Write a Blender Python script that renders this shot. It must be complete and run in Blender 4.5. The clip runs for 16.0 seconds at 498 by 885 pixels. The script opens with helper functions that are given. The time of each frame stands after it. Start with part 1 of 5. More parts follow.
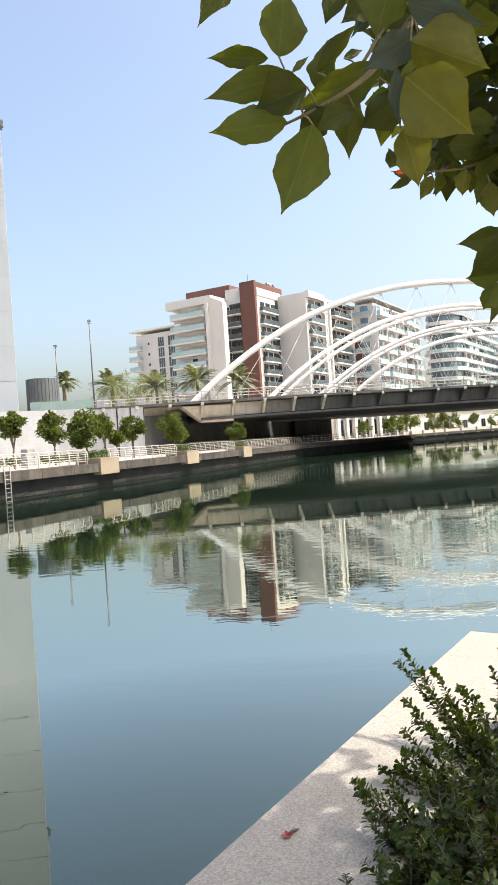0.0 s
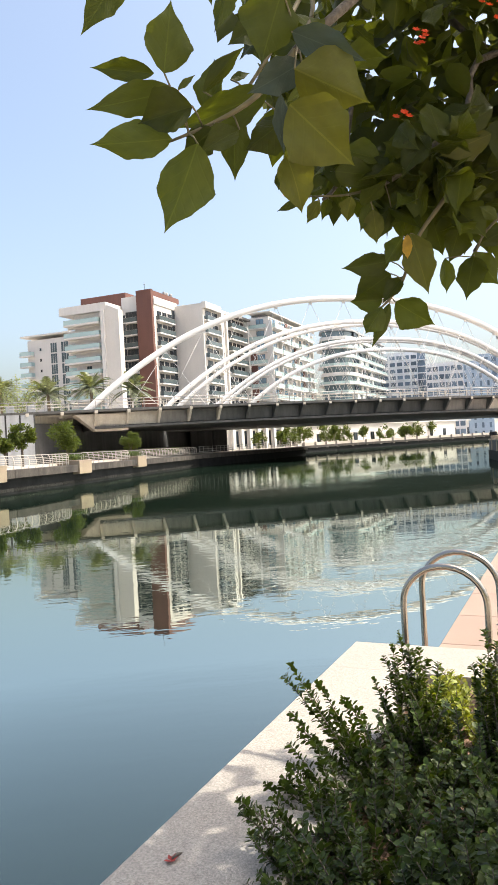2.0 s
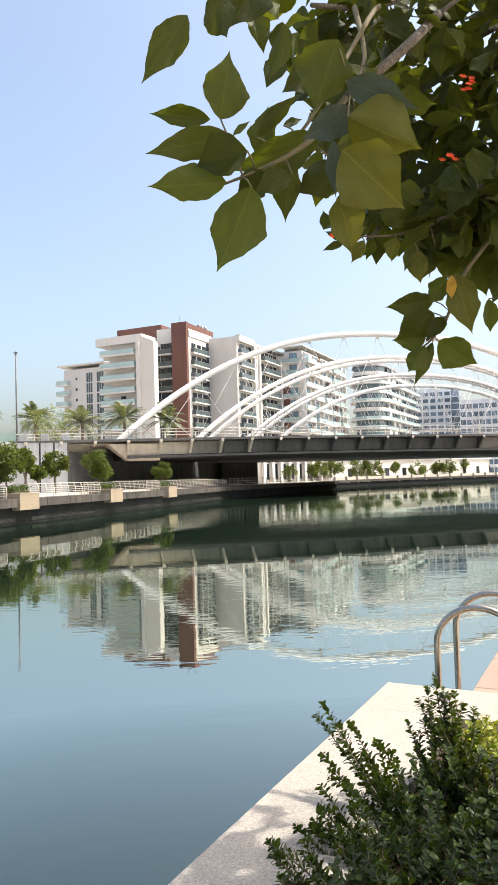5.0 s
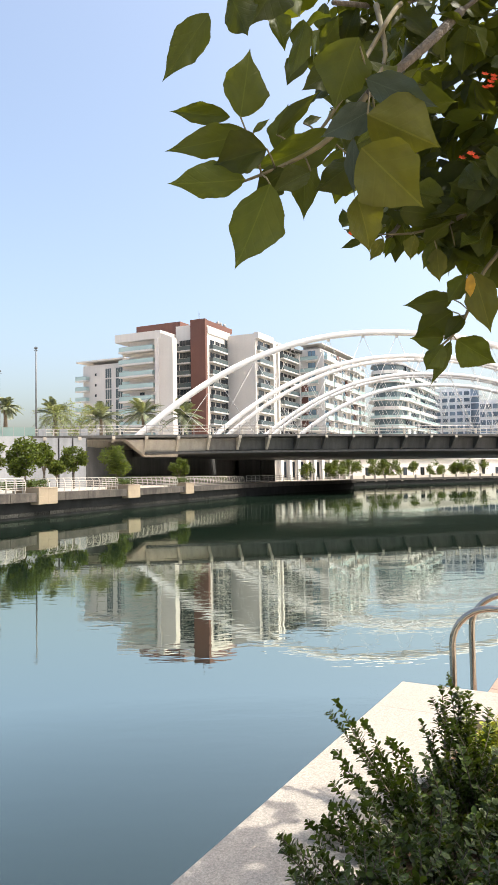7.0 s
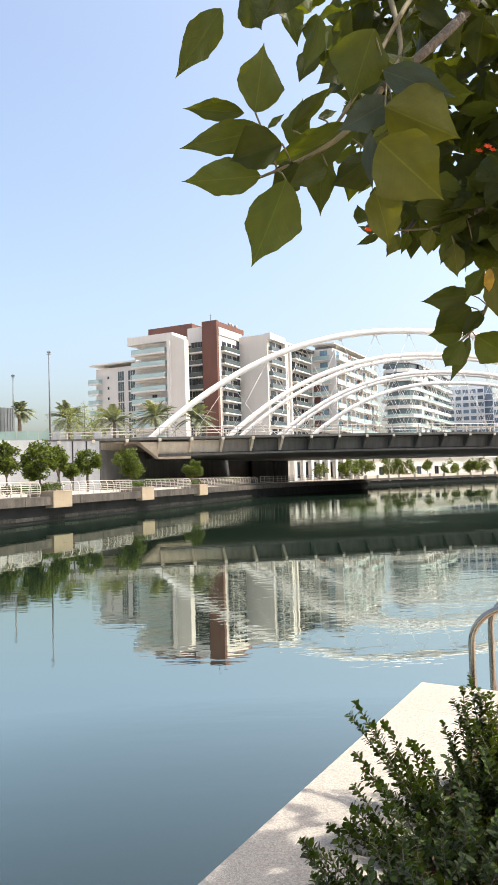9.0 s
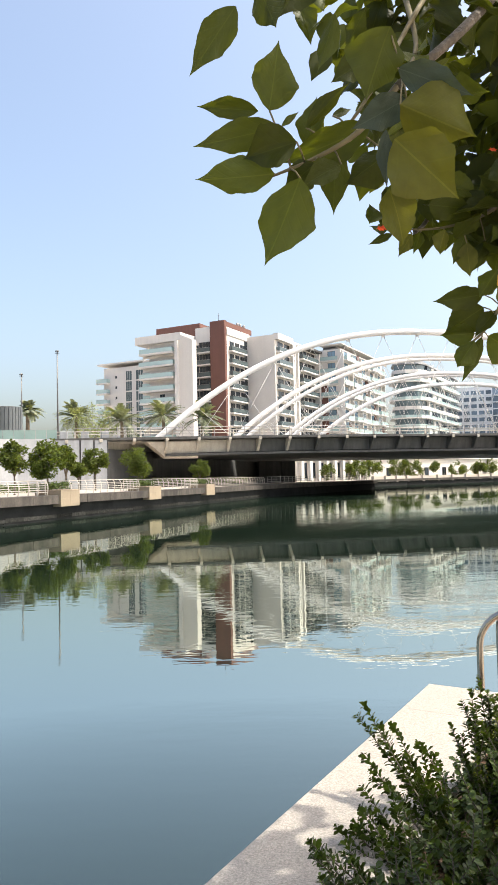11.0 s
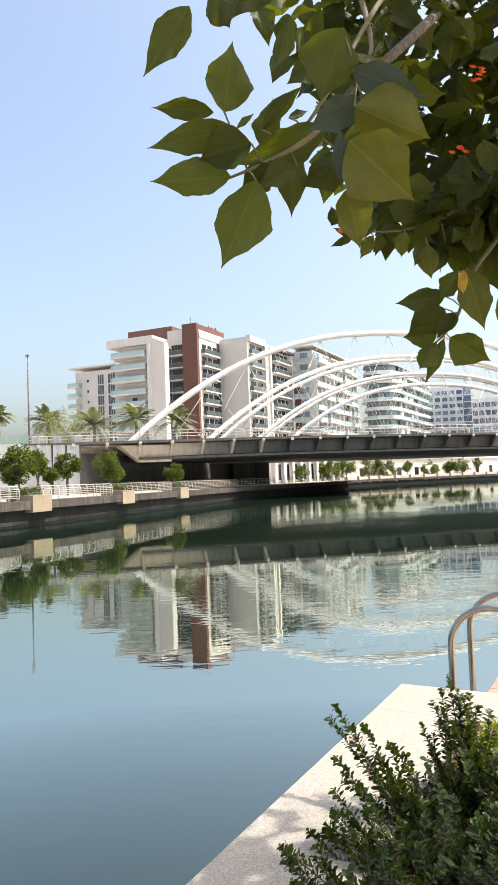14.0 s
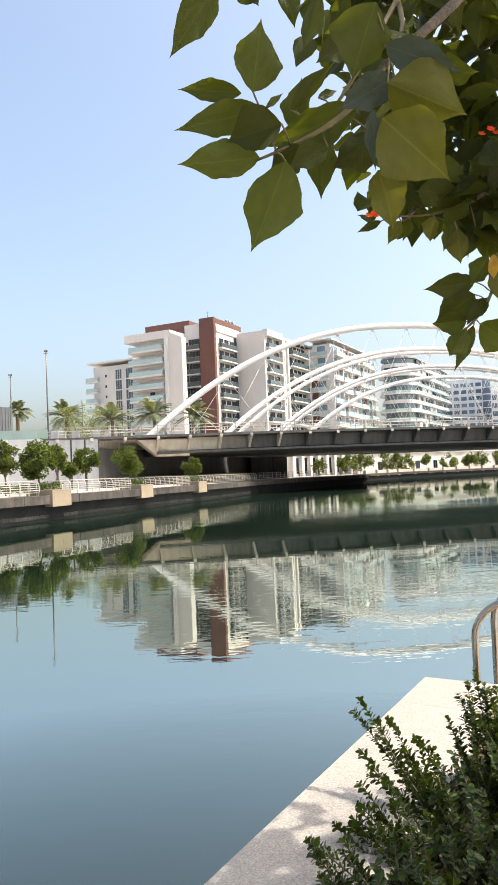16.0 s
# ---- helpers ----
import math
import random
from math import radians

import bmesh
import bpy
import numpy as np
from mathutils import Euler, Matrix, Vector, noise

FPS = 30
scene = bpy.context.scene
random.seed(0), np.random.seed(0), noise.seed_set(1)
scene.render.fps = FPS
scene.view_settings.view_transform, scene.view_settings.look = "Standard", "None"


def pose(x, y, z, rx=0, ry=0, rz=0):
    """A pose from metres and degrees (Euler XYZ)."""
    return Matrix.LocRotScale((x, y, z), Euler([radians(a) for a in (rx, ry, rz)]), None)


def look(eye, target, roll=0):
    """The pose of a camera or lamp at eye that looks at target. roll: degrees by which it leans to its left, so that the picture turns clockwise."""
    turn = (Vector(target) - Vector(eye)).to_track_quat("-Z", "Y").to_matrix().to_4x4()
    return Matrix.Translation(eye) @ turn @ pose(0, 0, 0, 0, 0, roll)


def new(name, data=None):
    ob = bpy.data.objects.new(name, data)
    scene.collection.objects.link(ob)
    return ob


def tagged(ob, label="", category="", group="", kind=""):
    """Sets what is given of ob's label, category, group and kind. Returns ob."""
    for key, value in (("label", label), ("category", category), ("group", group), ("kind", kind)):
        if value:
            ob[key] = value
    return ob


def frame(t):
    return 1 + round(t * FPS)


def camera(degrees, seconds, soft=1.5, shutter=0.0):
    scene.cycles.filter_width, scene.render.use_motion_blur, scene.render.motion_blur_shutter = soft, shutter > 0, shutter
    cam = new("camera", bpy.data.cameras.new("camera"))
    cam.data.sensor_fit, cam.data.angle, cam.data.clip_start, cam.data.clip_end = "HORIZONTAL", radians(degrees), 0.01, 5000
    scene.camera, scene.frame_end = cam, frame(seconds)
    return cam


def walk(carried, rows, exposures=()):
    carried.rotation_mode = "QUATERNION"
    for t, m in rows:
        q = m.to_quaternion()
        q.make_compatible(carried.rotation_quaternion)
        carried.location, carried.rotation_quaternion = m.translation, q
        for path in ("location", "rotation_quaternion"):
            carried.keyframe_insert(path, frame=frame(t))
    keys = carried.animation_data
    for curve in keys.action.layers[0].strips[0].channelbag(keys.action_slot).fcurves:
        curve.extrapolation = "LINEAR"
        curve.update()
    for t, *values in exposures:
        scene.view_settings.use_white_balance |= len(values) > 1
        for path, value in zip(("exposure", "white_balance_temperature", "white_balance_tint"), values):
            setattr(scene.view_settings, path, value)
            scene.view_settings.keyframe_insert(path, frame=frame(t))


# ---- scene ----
# ---- camera ----
cam = camera(38.35, 16.0, 1.0)
PATH = [
    (0.0, 0.0074, -0.0203, 2.6795, 89.954, 3.855, 0.396),
    (0.5, 0.0191, -0.0116, 2.6835, 89.716, 3.710, -2.291),
    (1.0, 0.0210, -0.0049, 2.6887, 89.740, 3.765, -4.568),
    (1.5, 0.0206, -0.0025, 2.6906, 89.931, 3.441, -6.382),
    (2.0, 0.0321, -0.0023, 2.6972, 90.256, 3.210, -7.965),
    (2.5, 0.0304, -0.0033, 2.6928, 90.710, 2.824, -9.059),
    (3.0, 0.0165, -0.0028, 2.6937, 91.289, 2.436, -9.360),
    (3.5, 0.0064, -0.0033, 2.6979, 91.933, 2.059, -8.851),
    (4.0, 0.0022, -0.0050, 2.7003, 92.424, 1.969, -7.889),
    (4.5, 0.0020, -0.0072, 2.6985, 92.818, 1.866, -6.635),
    (5.0, 0.0065, -0.0107, 2.7025, 92.976, 1.758, -5.540),
    (7.5, 0.0087, -0.0190, 2.6976, 92.777, 1.028, -4.002),
    (8.0, 0.0045, -0.0163, 2.6955, 92.906, 1.176, -3.791),
    (8.5, 0.0053, -0.0110, 2.6961, 92.929, 1.373, -3.576),
    (9.0, 0.0000, 0.0000, 2.7000, 92.900, 1.700, -3.100),
    (11.5, -0.0079, 0.0050, 2.6986, 92.934, 1.281, -2.508),
    (12.0, 0.0044, 0.0065, 2.7026, 93.151, 1.785, -3.760),
    (12.5, 0.0051, 0.0099, 2.7069, 93.344, 2.268, -4.809),
    (13.0, 0.0131, 0.0114, 2.7062, 93.363, 2.402, -5.368),
    (13.5, 0.0226, 0.0135, 2.7012, 93.218, 2.365, -5.267),
    (14.0, 0.0165, 0.0167, 2.7028, 93.050, 2.187, -4.600),
    (14.5, 0.0043, 0.0212, 2.7028, 92.940, 2.091, -3.593),
    (15.0, -0.0114, 0.0309, 2.7029, 92.833, 2.150, -2.717),
    (15.5, -0.0110, 0.0385, 2.6997, 92.744, 2.267, -2.525),
    (16.0, -0.0030, 0.0398, 2.6945, 92.621, 2.404, -3.185),
]
EXPO = [(0.0, 1.22, 6850, 8.0), (16.0, 1.22, 6850, 8.0)]
walk(cam, [(t, pose(*p)) for t, *p in PATH], EXPO)

# ---- world and sun ----
SUN_EL, SUN_AZ = 58.0, 100.0        # degrees; azimuth clockwise from +y
world = bpy.data.worlds.new("sky")
scene.world = world
world.use_nodes = True
wn, wl = world.node_tree.nodes, world.node_tree.links
sky = wn.new("ShaderNodeTexSky")
sky.sky_type, sky.sun_disc = "NISHITA", False
sky.sun_elevation, sky.sun_rotation = radians(SUN_EL), radians(SUN_AZ)
sky.air_density, sky.dust_density, sky.ozone_density = 1.0, 5.5, 1.1
wl.new(sky.outputs[0], wn["Background"].inputs["Color"])
wn["Background"].inputs["Strength"].default_value = 0.15
sun = new("sun", bpy.data.lights.new("sun", "SUN"))
sun.data.energy, sun.data.angle, sun.data.color = 2.6, radians(0.53), (1.0, 0.965, 0.915)
_e, _a = radians(SUN_EL), radians(SUN_AZ)
SUN_DIR = Vector((math.cos(_e) * math.sin(_a), math.cos(_e) * math.cos(_a), math.sin(_e)))
sun.matrix_world = look(SUN_DIR * 300, (0, 0, 0))


# ---- materials ----
def mat(name, color, rough=0.7, metal=0.0, var=0.12, scale=3.0, fine=0.08, fine_scale=60.0, bump=0.0, bump_scale=80.0,
        per_object=0.0, streak=0.0, spec=0.5, trans=0.0, island=0.0):
    """Principled surface with two scales of variation, optional relief, drip streaks and a change from piece to piece."""
    m = bpy.data.materials.new(name)
    m.use_nodes = True
    n, l = m.node_tree.nodes, m.node_tree.links
    b = n["Principled BSDF"]
    b.inputs["Roughness"].default_value, b.inputs["Metallic"].default_value = rough, metal
    b.inputs["Specular IOR Level"].default_value = spec
    geo = n.new("ShaderNodeNewGeometry")

    def noise_tex(sc, vec, detail=4.0):
        t = n.new("ShaderNodeTexNoise")
        t.inputs["Scale"].default_value, t.inputs["Detail"].default_value = sc, detail
        l.new(vec, t.inputs["Vector"])
        return t.outputs["Fac"]

    def scaled(fac, amount):
        r = n.new("ShaderNodeMapRange")
        r.inputs["From Min"].default_value, r.inputs["From Max"].default_value = 0.25, 0.75
        r.inputs["To Min"].default_value, r.inputs["To Max"].default_value = 1 - amount, 1 + amount
        l.new(fac, r.inputs["Value"])
        return r.outputs["Result"]

    def times(a, c):
        t = n.new("ShaderNodeMath")
        t.operation = "MULTIPLY"
        l.new(a, t.inputs[0]), l.new(c, t.inputs[1])
        return t.outputs[0]

    pos = geo.outputs["Position"]
    k = scaled(noise_tex(scale, pos), var)
    k = times(k, scaled(noise_tex(fine_scale, pos, 2.0), fine))
    if streak:
        mp = n.new("ShaderNodeMapping")
        mp.inputs["Scale"].default_value = (1.6, 1.6, 0.09)
        l.new(pos, mp.inputs["Vector"])
        k = times(k, scaled(noise_tex(1.0, mp.outputs[0], 6.0), streak))
    if per_object:
        oi = n.new("ShaderNodeObjectInfo")
        r = n.new("ShaderNodeMapRange")
        r.inputs["To Min"].default_value, r.inputs["To Max"].default_value = 1 - per_object, 1 + per_object
        l.new(oi.outputs["Random"], r.inputs["Value"])
        k = times(k, r.outputs["Result"])
    if island:
        r = n.new("ShaderNodeMapRange")
        r.inputs["To Min"].default_value, r.inputs["To Max"].default_value = 1 - island, 1 + island
        l.new(geo.outputs["Random Per Island"], r.inputs["Value"])
        k = times(k, r.outputs["Result"])
    mix = n.new("ShaderNodeVectorMath")
    mix.operation = "SCALE"
    mix.inputs[0].default_value = color
    l.new(k, mix.inputs["Scale"])
    l.new(mix.outputs[0], b.inputs["Base Color"])
    if bump:
        bp = n.new("ShaderNodeBump")
        bp.inputs["Strength"].default_value, bp.inputs["Distance"].default_value = bump, 0.02
        l.new(noise_tex(bump_scale, pos, 3.0), bp.inputs["Height"])
        l.new(bp.outputs[0], b.inputs["Normal"])
    if trans:
        tr = n.new("ShaderNodeBsdfTranslucent")
        warm = n.new("ShaderNodeVectorMath")
        warm.operation = "MULTIPLY"
        warm.inputs[1].default_value = (2.3, 2.1, 0.5)
        l.new(mix.outputs[0], warm.inputs[0])
        l.new(warm.outputs[0], tr.inputs["Color"])
        ms = n.new("ShaderNodeMixShader")
        ms.inputs[0].default_value = trans
        l.new(b.outputs[0], ms.inputs[1]), l.new(tr.outputs[0], ms.inputs[2])
        l.new(ms.outputs[0], n["Material Output"].inputs["Surface"])
    return m


def water_mat():
    m = bpy.data.materials.new("canal_water")
    m.use_nodes = True
    n, l = m.node_tree.nodes, m.node_tree.links
    n.remove(n["Principled BSDF"])
    body, gloss = n.new("ShaderNodeBsdfDiffuse"), n.new("ShaderNodeBsdfGlossy")
    body.inputs["Color"].default_value = (0.006, 0.012, 0.008, 1)
    gloss.inputs["Color"].default_value = (0.90, 0.97, 0.89, 1)
    gloss.inputs["Roughness"].default_value = 0.004
    geo = n.new("ShaderNodeNewGeometry")

    def ripples(sx, sy, rot, sc, detail):
        mp = n.new("ShaderNodeMapping")
        mp.inputs["Scale"].default_value = (sx, sy, 1)
        mp.inputs["Rotation"].default_value = (0, 0, radians(rot))
        l.new(geo.outputs["Position"], mp.inputs["Vector"])
        t = n.new("ShaderNodeTexNoise")
        t.inputs["Scale"].default_value, t.inputs["Detail"].default_value = sc, detail
        l.new(mp.outputs[0], t.inputs["Vector"])
        return t.outputs["Fac"]

    # patches where a breath of wind roughens the calm surface
    patch = n.new("ShaderNodeMapRange")
    patch.inputs["From Min"].default_value, patch.inputs["From Max"].default_value = 0.47, 0.62
    patch.inputs["To Min"].default_value, patch.inputs["To Max"].default_value = 0.10, 0.62
    l.new(ripples(0.5, 1.0, -20, 0.07, 2.0), patch.inputs["Value"])
    h1, h2 = ripples(0.6, 1.5, 12, 1.9, 3.0), ripples(0.3, 0.7, -8, 0.7, 1.0)
    s = n.new("ShaderNodeMath")
    s.operation = "MULTIPLY"
    l.new(h1, s.inputs[0]), l.new(patch.outputs[0], s.inputs[1])
    a = n.new("ShaderNodeMath")
    a.operation = "MULTIPLY_ADD"
    a.inputs[1].default_value = 0.32
    l.new(h2, a.inputs[0]), l.new(s.outputs[0], a.inputs[2])
    bp = n.new("ShaderNodeBump")
    bp.inputs["Strength"].default_value, bp.inputs["Distance"].default_value = 1.0, 0.0085
    l.new(a.outputs[0], bp.inputs["Height"])
    # gloss rises towards grazing angles, up to a murky surface's limit
    fres = n.new("ShaderNodeFresnel")
    fres.inputs["IOR"].default_value = 1.33
    gain = n.new("ShaderNodeMath")
    gain.operation = "MULTIPLY"
    gain.inputs[1].default_value = 3.3
    cap = n.new("ShaderNodeMath")
    cap.operation = "MINIMUM"
    cap.inputs[1].default_value = 0.60
    l.new(fres.outputs[0], gain.inputs[0]), l.new(gain.outputs[0], cap.inputs[0])
    mix = n.new("ShaderNodeMixShader")
    l.new(cap.outputs[0], mix.inputs[0]), l.new(body.outputs[0], mix.inputs[1]), l.new(gloss.outputs[0], mix.inputs[2])
    for node in (fres, gloss):
        l.new(bp.outputs[0], node.inputs["Normal"])
    l.new(mix.outputs[0], n["Material Output"].inputs["Surface"])
    return m


WATER = water_mat()
SAND = mat("sandy_ground", (0.42, 0.34, 0.25), 0.95, var=0.2, scale=0.15)
PAVE = mat("pale_paving", (0.43, 0.38, 0.32), 0.85, var=0.1, scale=0.6, fine_scale=12)
GRANITE = mat("speckled_granite", (0.315, 0.284, 0.243), 0.75, var=0.06, scale=1.5, fine=0.36, fine_scale=150, bump=0.25, bump_scale=260)
PINK_STONE = mat("pinkish_coping_stone", (0.27, 0.19, 0.145), 0.8, var=0.08, scale=2.0, fine=0.3, fine_scale=160, per_object=0.06)
CONCRETE = mat("weathered_concrete", (0.40, 0.37, 0.33), 0.9, var=0.18, scale=0.7, fine_scale=9, streak=0.3, bump=0.2, bump_scale=20)
COPING = mat("dirty_quay_concrete", (0.046, 0.039, 0.033), 0.9, var=0.42, scale=0.9, fine=0.2, fine_scale=8, streak=0.55, per_object=0.18)
# near-black: the quay walls' shade is put into this colour
NEARBLACK = mat("near_black_quay_surface", (0.014, 0.0145, 0.015), 0.85, spec=0.12, var=0.4, scale=0.8, fine_scale=7)
BARNACLE = mat("barnacle_crust", (0.024, 0.024, 0.022), 0.95, spec=0.15, var=0.5, scale=4, fine=0.5, fine_scale=12, island=0.5)
TANSTONE = mat("tan_stone_cladding", (0.255, 0.203, 0.142), 0.75, var=0.1, scale=1.2, fine_scale=14, per_object=0.05)
WHITE = mat("white_render_wall", (0.60, 0.58, 0.555), 0.85, var=0.04, scale=0.3, fine=0.02, fine_scale=4, streak=0.05)
WARMWHITE = mat("warm_white_render", (0.60, 0.57, 0.53), 0.85, var=0.04, scale=0.2, fine=0.03, fine_scale=3, streak=0.025)
BROWN = mat("red_brown_cladding", (0.135, 0.058, 0.043), 0.7, var=0.08, scale=0.4, fine=0.06, fine_scale=4, streak=0.08)
GREYWALL = mat("grey_painted_wall", (0.27, 0.28, 0.29), 0.85, var=0.06, scale=0.3, fine_scale=4, streak=0.15)
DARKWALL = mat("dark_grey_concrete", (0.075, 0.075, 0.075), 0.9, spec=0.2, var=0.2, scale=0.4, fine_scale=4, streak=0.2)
FASCIA = mat("grey_steel_girder", (0.075, 0.073, 0.07), 0.65, spec=0.3, var=0.15, scale=0.5, fine_scale=5, streak=0.35)
# bracket paint; also the girder ends, with light off the banks put in
RIB = mat("pale_bracket_and_bounce_light", (0.40, 0.36, 0.305), 0.7, var=0.12, scale=0.8, fine_scale=6, streak=0.15)
# girder colour raised part of the way towards that bounced light
BOUNCEGIRDER = mat("part_bounce_lit_girder", (0.17, 0.155, 0.14), 0.7, var=0.15, scale=0.6, fine_scale=6, streak=0.3)
HANGER = mat("pale_grey_hanger_rod", (0.50, 0.49, 0.48), 0.5, var=0.05)
ARCHWHITE = mat("white_arch_paint", (0.59, 0.58, 0.575), 0.45, var=0.04, scale=0.5, fine=0.02, fine_scale=5)
RAILWHITE = mat("pale_painted_rail", (0.44, 0.405, 0.355), 0.5, var=0.05, scale=1)
RAILGREY = mat("grey_metal_rail", (0.30, 0.29, 0.28), 0.5, metal=0.5, var=0.05)
STEEL = mat("brushed_stainless_steel", (0.40, 0.355, 0.30), 0.24, metal=1.0, var=0.06, scale=6, fine=0.08, fine_scale=200)
DARKGLASS = mat("dark_glass_and_shade", (0.025, 0.035, 0.045), 0.08, var=0.5, scale=0.25, spec=0.45, per_object=0.5)
BLUEGLASS = mat("blue_window_glass", (0.16, 0.26, 0.34), 0.08, var=0.3, scale=0.2, spec=0.9, per_object=0.25)
BALGLASS = mat("sea_green_balustrade_glass", (0.20, 0.28, 0.26), 0.1, var=0.1, scale=0.5, spec=0.6)
# white render greyed down, the terrace walls' shade put into the colour
TERRACESHADE = mat("shade_greyed_terrace_render", (0.34, 0.35, 0.36), 0.85, var=0.05, scale=0.4, fine_scale=5, streak=0.08)
DEEPGLASS = mat("dark_teal_window_glass", (0.11, 0.155, 0.175), 0.08, var=0.4, scale=0.3, spec=0.7)
SMOKEGLASS = mat("smoked_railing_glass", (0.075, 0.10, 0.105), 0.1, var=0.15, scale=0.4, spec=0.6)
RAILGLASS = mat("pale_green_railing_glass", (0.38, 0.50, 0.49), 0.12, var=0.06, scale=0.4, spec=0.7)
FRAME = mat("dark_window_frame", (0.09, 0.09, 0.09), 0.5)
POLE = mat("grey_lamp_pole", (0.12, 0.12, 0.12), 0.5, metal=0.3)
# white cladding turned blue-grey: skylit shade painted into the colour
TOWERSHADE = mat("skylit_shade_cladding", (0.29, 0.32, 0.35), 0.7, var=0.04, scale=0.2, fine=0.02, fine_scale=3, per_object=0.04)
DRUM = mat("slate_grey_panel", (0.085, 0.095, 0.10), 0.6, var=0.12, scale=0.8, streak=0.15)
# far facades: distance haze is put into these two pale colours
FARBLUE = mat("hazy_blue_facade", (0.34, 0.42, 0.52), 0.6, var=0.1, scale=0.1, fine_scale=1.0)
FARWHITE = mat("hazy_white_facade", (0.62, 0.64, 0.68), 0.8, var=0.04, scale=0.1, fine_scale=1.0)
SOIL = mat("dry_soil_litter", (0.17, 0.105, 0.068), 0.95, var=0.35, scale=14, fine=0.3, fine_scale=90, bump=0.6, bump_scale=60)
BARK = mat("grey_brown_bark", (0.13, 0.105, 0.08), 0.9, var=0.2, scale=14, fine=0.2, fine_scale=80, bump=0.6, bump_scale=70)
TWIG = mat("green_brown_twig", (0.15, 0.12, 0.06), 0.8, var=0.2, scale=20)
PALMBARK = mat("palm_trunk", (0.17, 0.13, 0.09), 0.95, var=0.3, scale=6)


def leaf_mat(name, color, trans, per_object, vein=0.3):
    """A broad leaf with a pale midrib and side veins, relief between them, and light shining through."""
    m = bpy.data.materials.new(name)
    m.use_nodes = True
    n, l = m.node_tree.nodes, m.node_tree.links
    b = n["Principled BSDF"]
    b.inputs["Roughness"].default_value = 0.5
    b.inputs["Specular IOR Level"].default_value = 0.22
    co = n.new("ShaderNodeTexCoord")
    sep = n.new("ShaderNodeSeparateXYZ")
    l.new(co.outputs["Object"], sep.inputs[0])

    def op(kind, a, c=None):
        t = n.new("ShaderNodeMath")
        t.operation = kind
        for i, q in enumerate((a, c)):
            if isinstance(q, (int, float)):
                t.inputs[i].default_value = q
            elif q is not None:
                l.new(q, t.inputs[i])
        return t.outputs[0]

    ax = op("ABSOLUTE", sep.outputs["X"])
    rib = op("LESS_THAN", ax, 0.012)
    wave = op("SINE", op("MULTIPLY", op("SUBTRACT", sep.outputs["Y"], op("MULTIPLY", op("POWER", ax, 0.8), 0.6)), 38.0))
    side = op("MULTIPLY", op("POWER", op("MAXIMUM", wave, 0.0), 10.0), 0.13)
    veins = op("MAXIMUM", rib, side)
    t = n.new("ShaderNodeTexNoise")
    t.inputs["Scale"].default_value, t.inputs["Detail"].default_value = 5.0, 5.0
    l.new(co.outputs["Object"], t.inputs["Vector"])
    oi = n.new("ShaderNodeObjectInfo")
    k = op("ADD", op("MULTIPLY", t.outputs["Fac"], 0.5), 0.75)
    k = op("MULTIPLY", k, op("ADD", op("MULTIPLY", oi.outputs["Random"], 2 * per_object), 1 - per_object))
    k = op("MULTIPLY", k, op("ADD", op("MULTIPLY", veins, vein), 1.0))
    mix = n.new("ShaderNodeVectorMath")
    mix.operation = "SCALE"
    mix.inputs[0].default_value = color
    l.new(k, mix.inputs["Scale"])
    l.new(mix.outputs[0], b.inputs["Base Color"])
    bp_ = n.new("ShaderNodeBump")
    bp_.inputs["Strength"].default_value, bp_.inputs["Distance"].default_value = 0.5, 0.004
    l.new(op("SUBTRACT", t.outputs["Fac"], veins), bp_.inputs["Height"])
    l.new(bp_.outputs[0], b.inputs["Normal"])
    tr = n.new("ShaderNodeBsdfTranslucent")
    warm = n.new("ShaderNodeVectorMath")
    warm.operation = "MULTIPLY"
    warm.inputs[1].default_value = (2.2, 2.1, 0.5)
    l.new(mix.outputs[0], warm.inputs[0])
    l.new(warm.outputs[0], tr.inputs["Color"])
    ms = n.new("ShaderNodeMixShader")
    ms.inputs[0].default_value = trans
    l.new(b.outputs[0], ms.inputs[1]), l.new(tr.outputs[0], ms.inputs[2])
    l.new(ms.outputs[0], n["Material Output"].inputs["Surface"])
    return m


LEAF = leaf_mat("broad_green_leaf", (0.052, 0.061, 0.010), 0.34, 0.35)
PALELEAF = leaf_mat("pale_olive_leaf", (0.085, 0.085, 0.016), 0.33, 0.12)
BLUELEAF = leaf_mat("dull_blue_green_leaf", (0.042, 0.057, 0.043), 0.12, 0.1)
YELLOWLEAF = mat("yellowed_leaf", (0.45, 0.26, 0.03), 0.6, var=0.3, scale=30, trans=0.3)
SHRUBLEAF = mat("small_shrub_leaf", (0.043, 0.066, 0.012), 0.45, spec=0.25, var=0.15, scale=10, island=0.5, trans=0.22)
FARLEAF = mat("street_tree_leaf", (0.064, 0.088, 0.017), 0.6, spec=0.25, var=0.15, scale=1, island=0.5, trans=0.3)
PALMLEAF = mat("palm_frond", (0.15, 0.172, 0.12), 0.6, var=0.15, scale=1, island=0.35, trans=0.2)
# shrub leaf brightened to yellow-green; sunlight is put into the colour
SUNSHRUB = mat("sun_brightened_shrub_leaf", (0.20, 0.225, 0.035), 0.5, var=0.2, scale=10, island=0.4, trans=0.3)
WITHERED = mat("withered_dark_red_petal", (0.30, 0.03, 0.02), 0.7, var=0.3, scale=60)
FLOWER = mat("orange_red_petal", (0.75, 0.08, 0.012), 0.6, var=0.15, scale=30, trans=0.2)
FEATHERLEAF = mat("pale_feathery_leaf", (0.16, 0.19, 0.10), 0.7, island=0.4, trans=0.3)
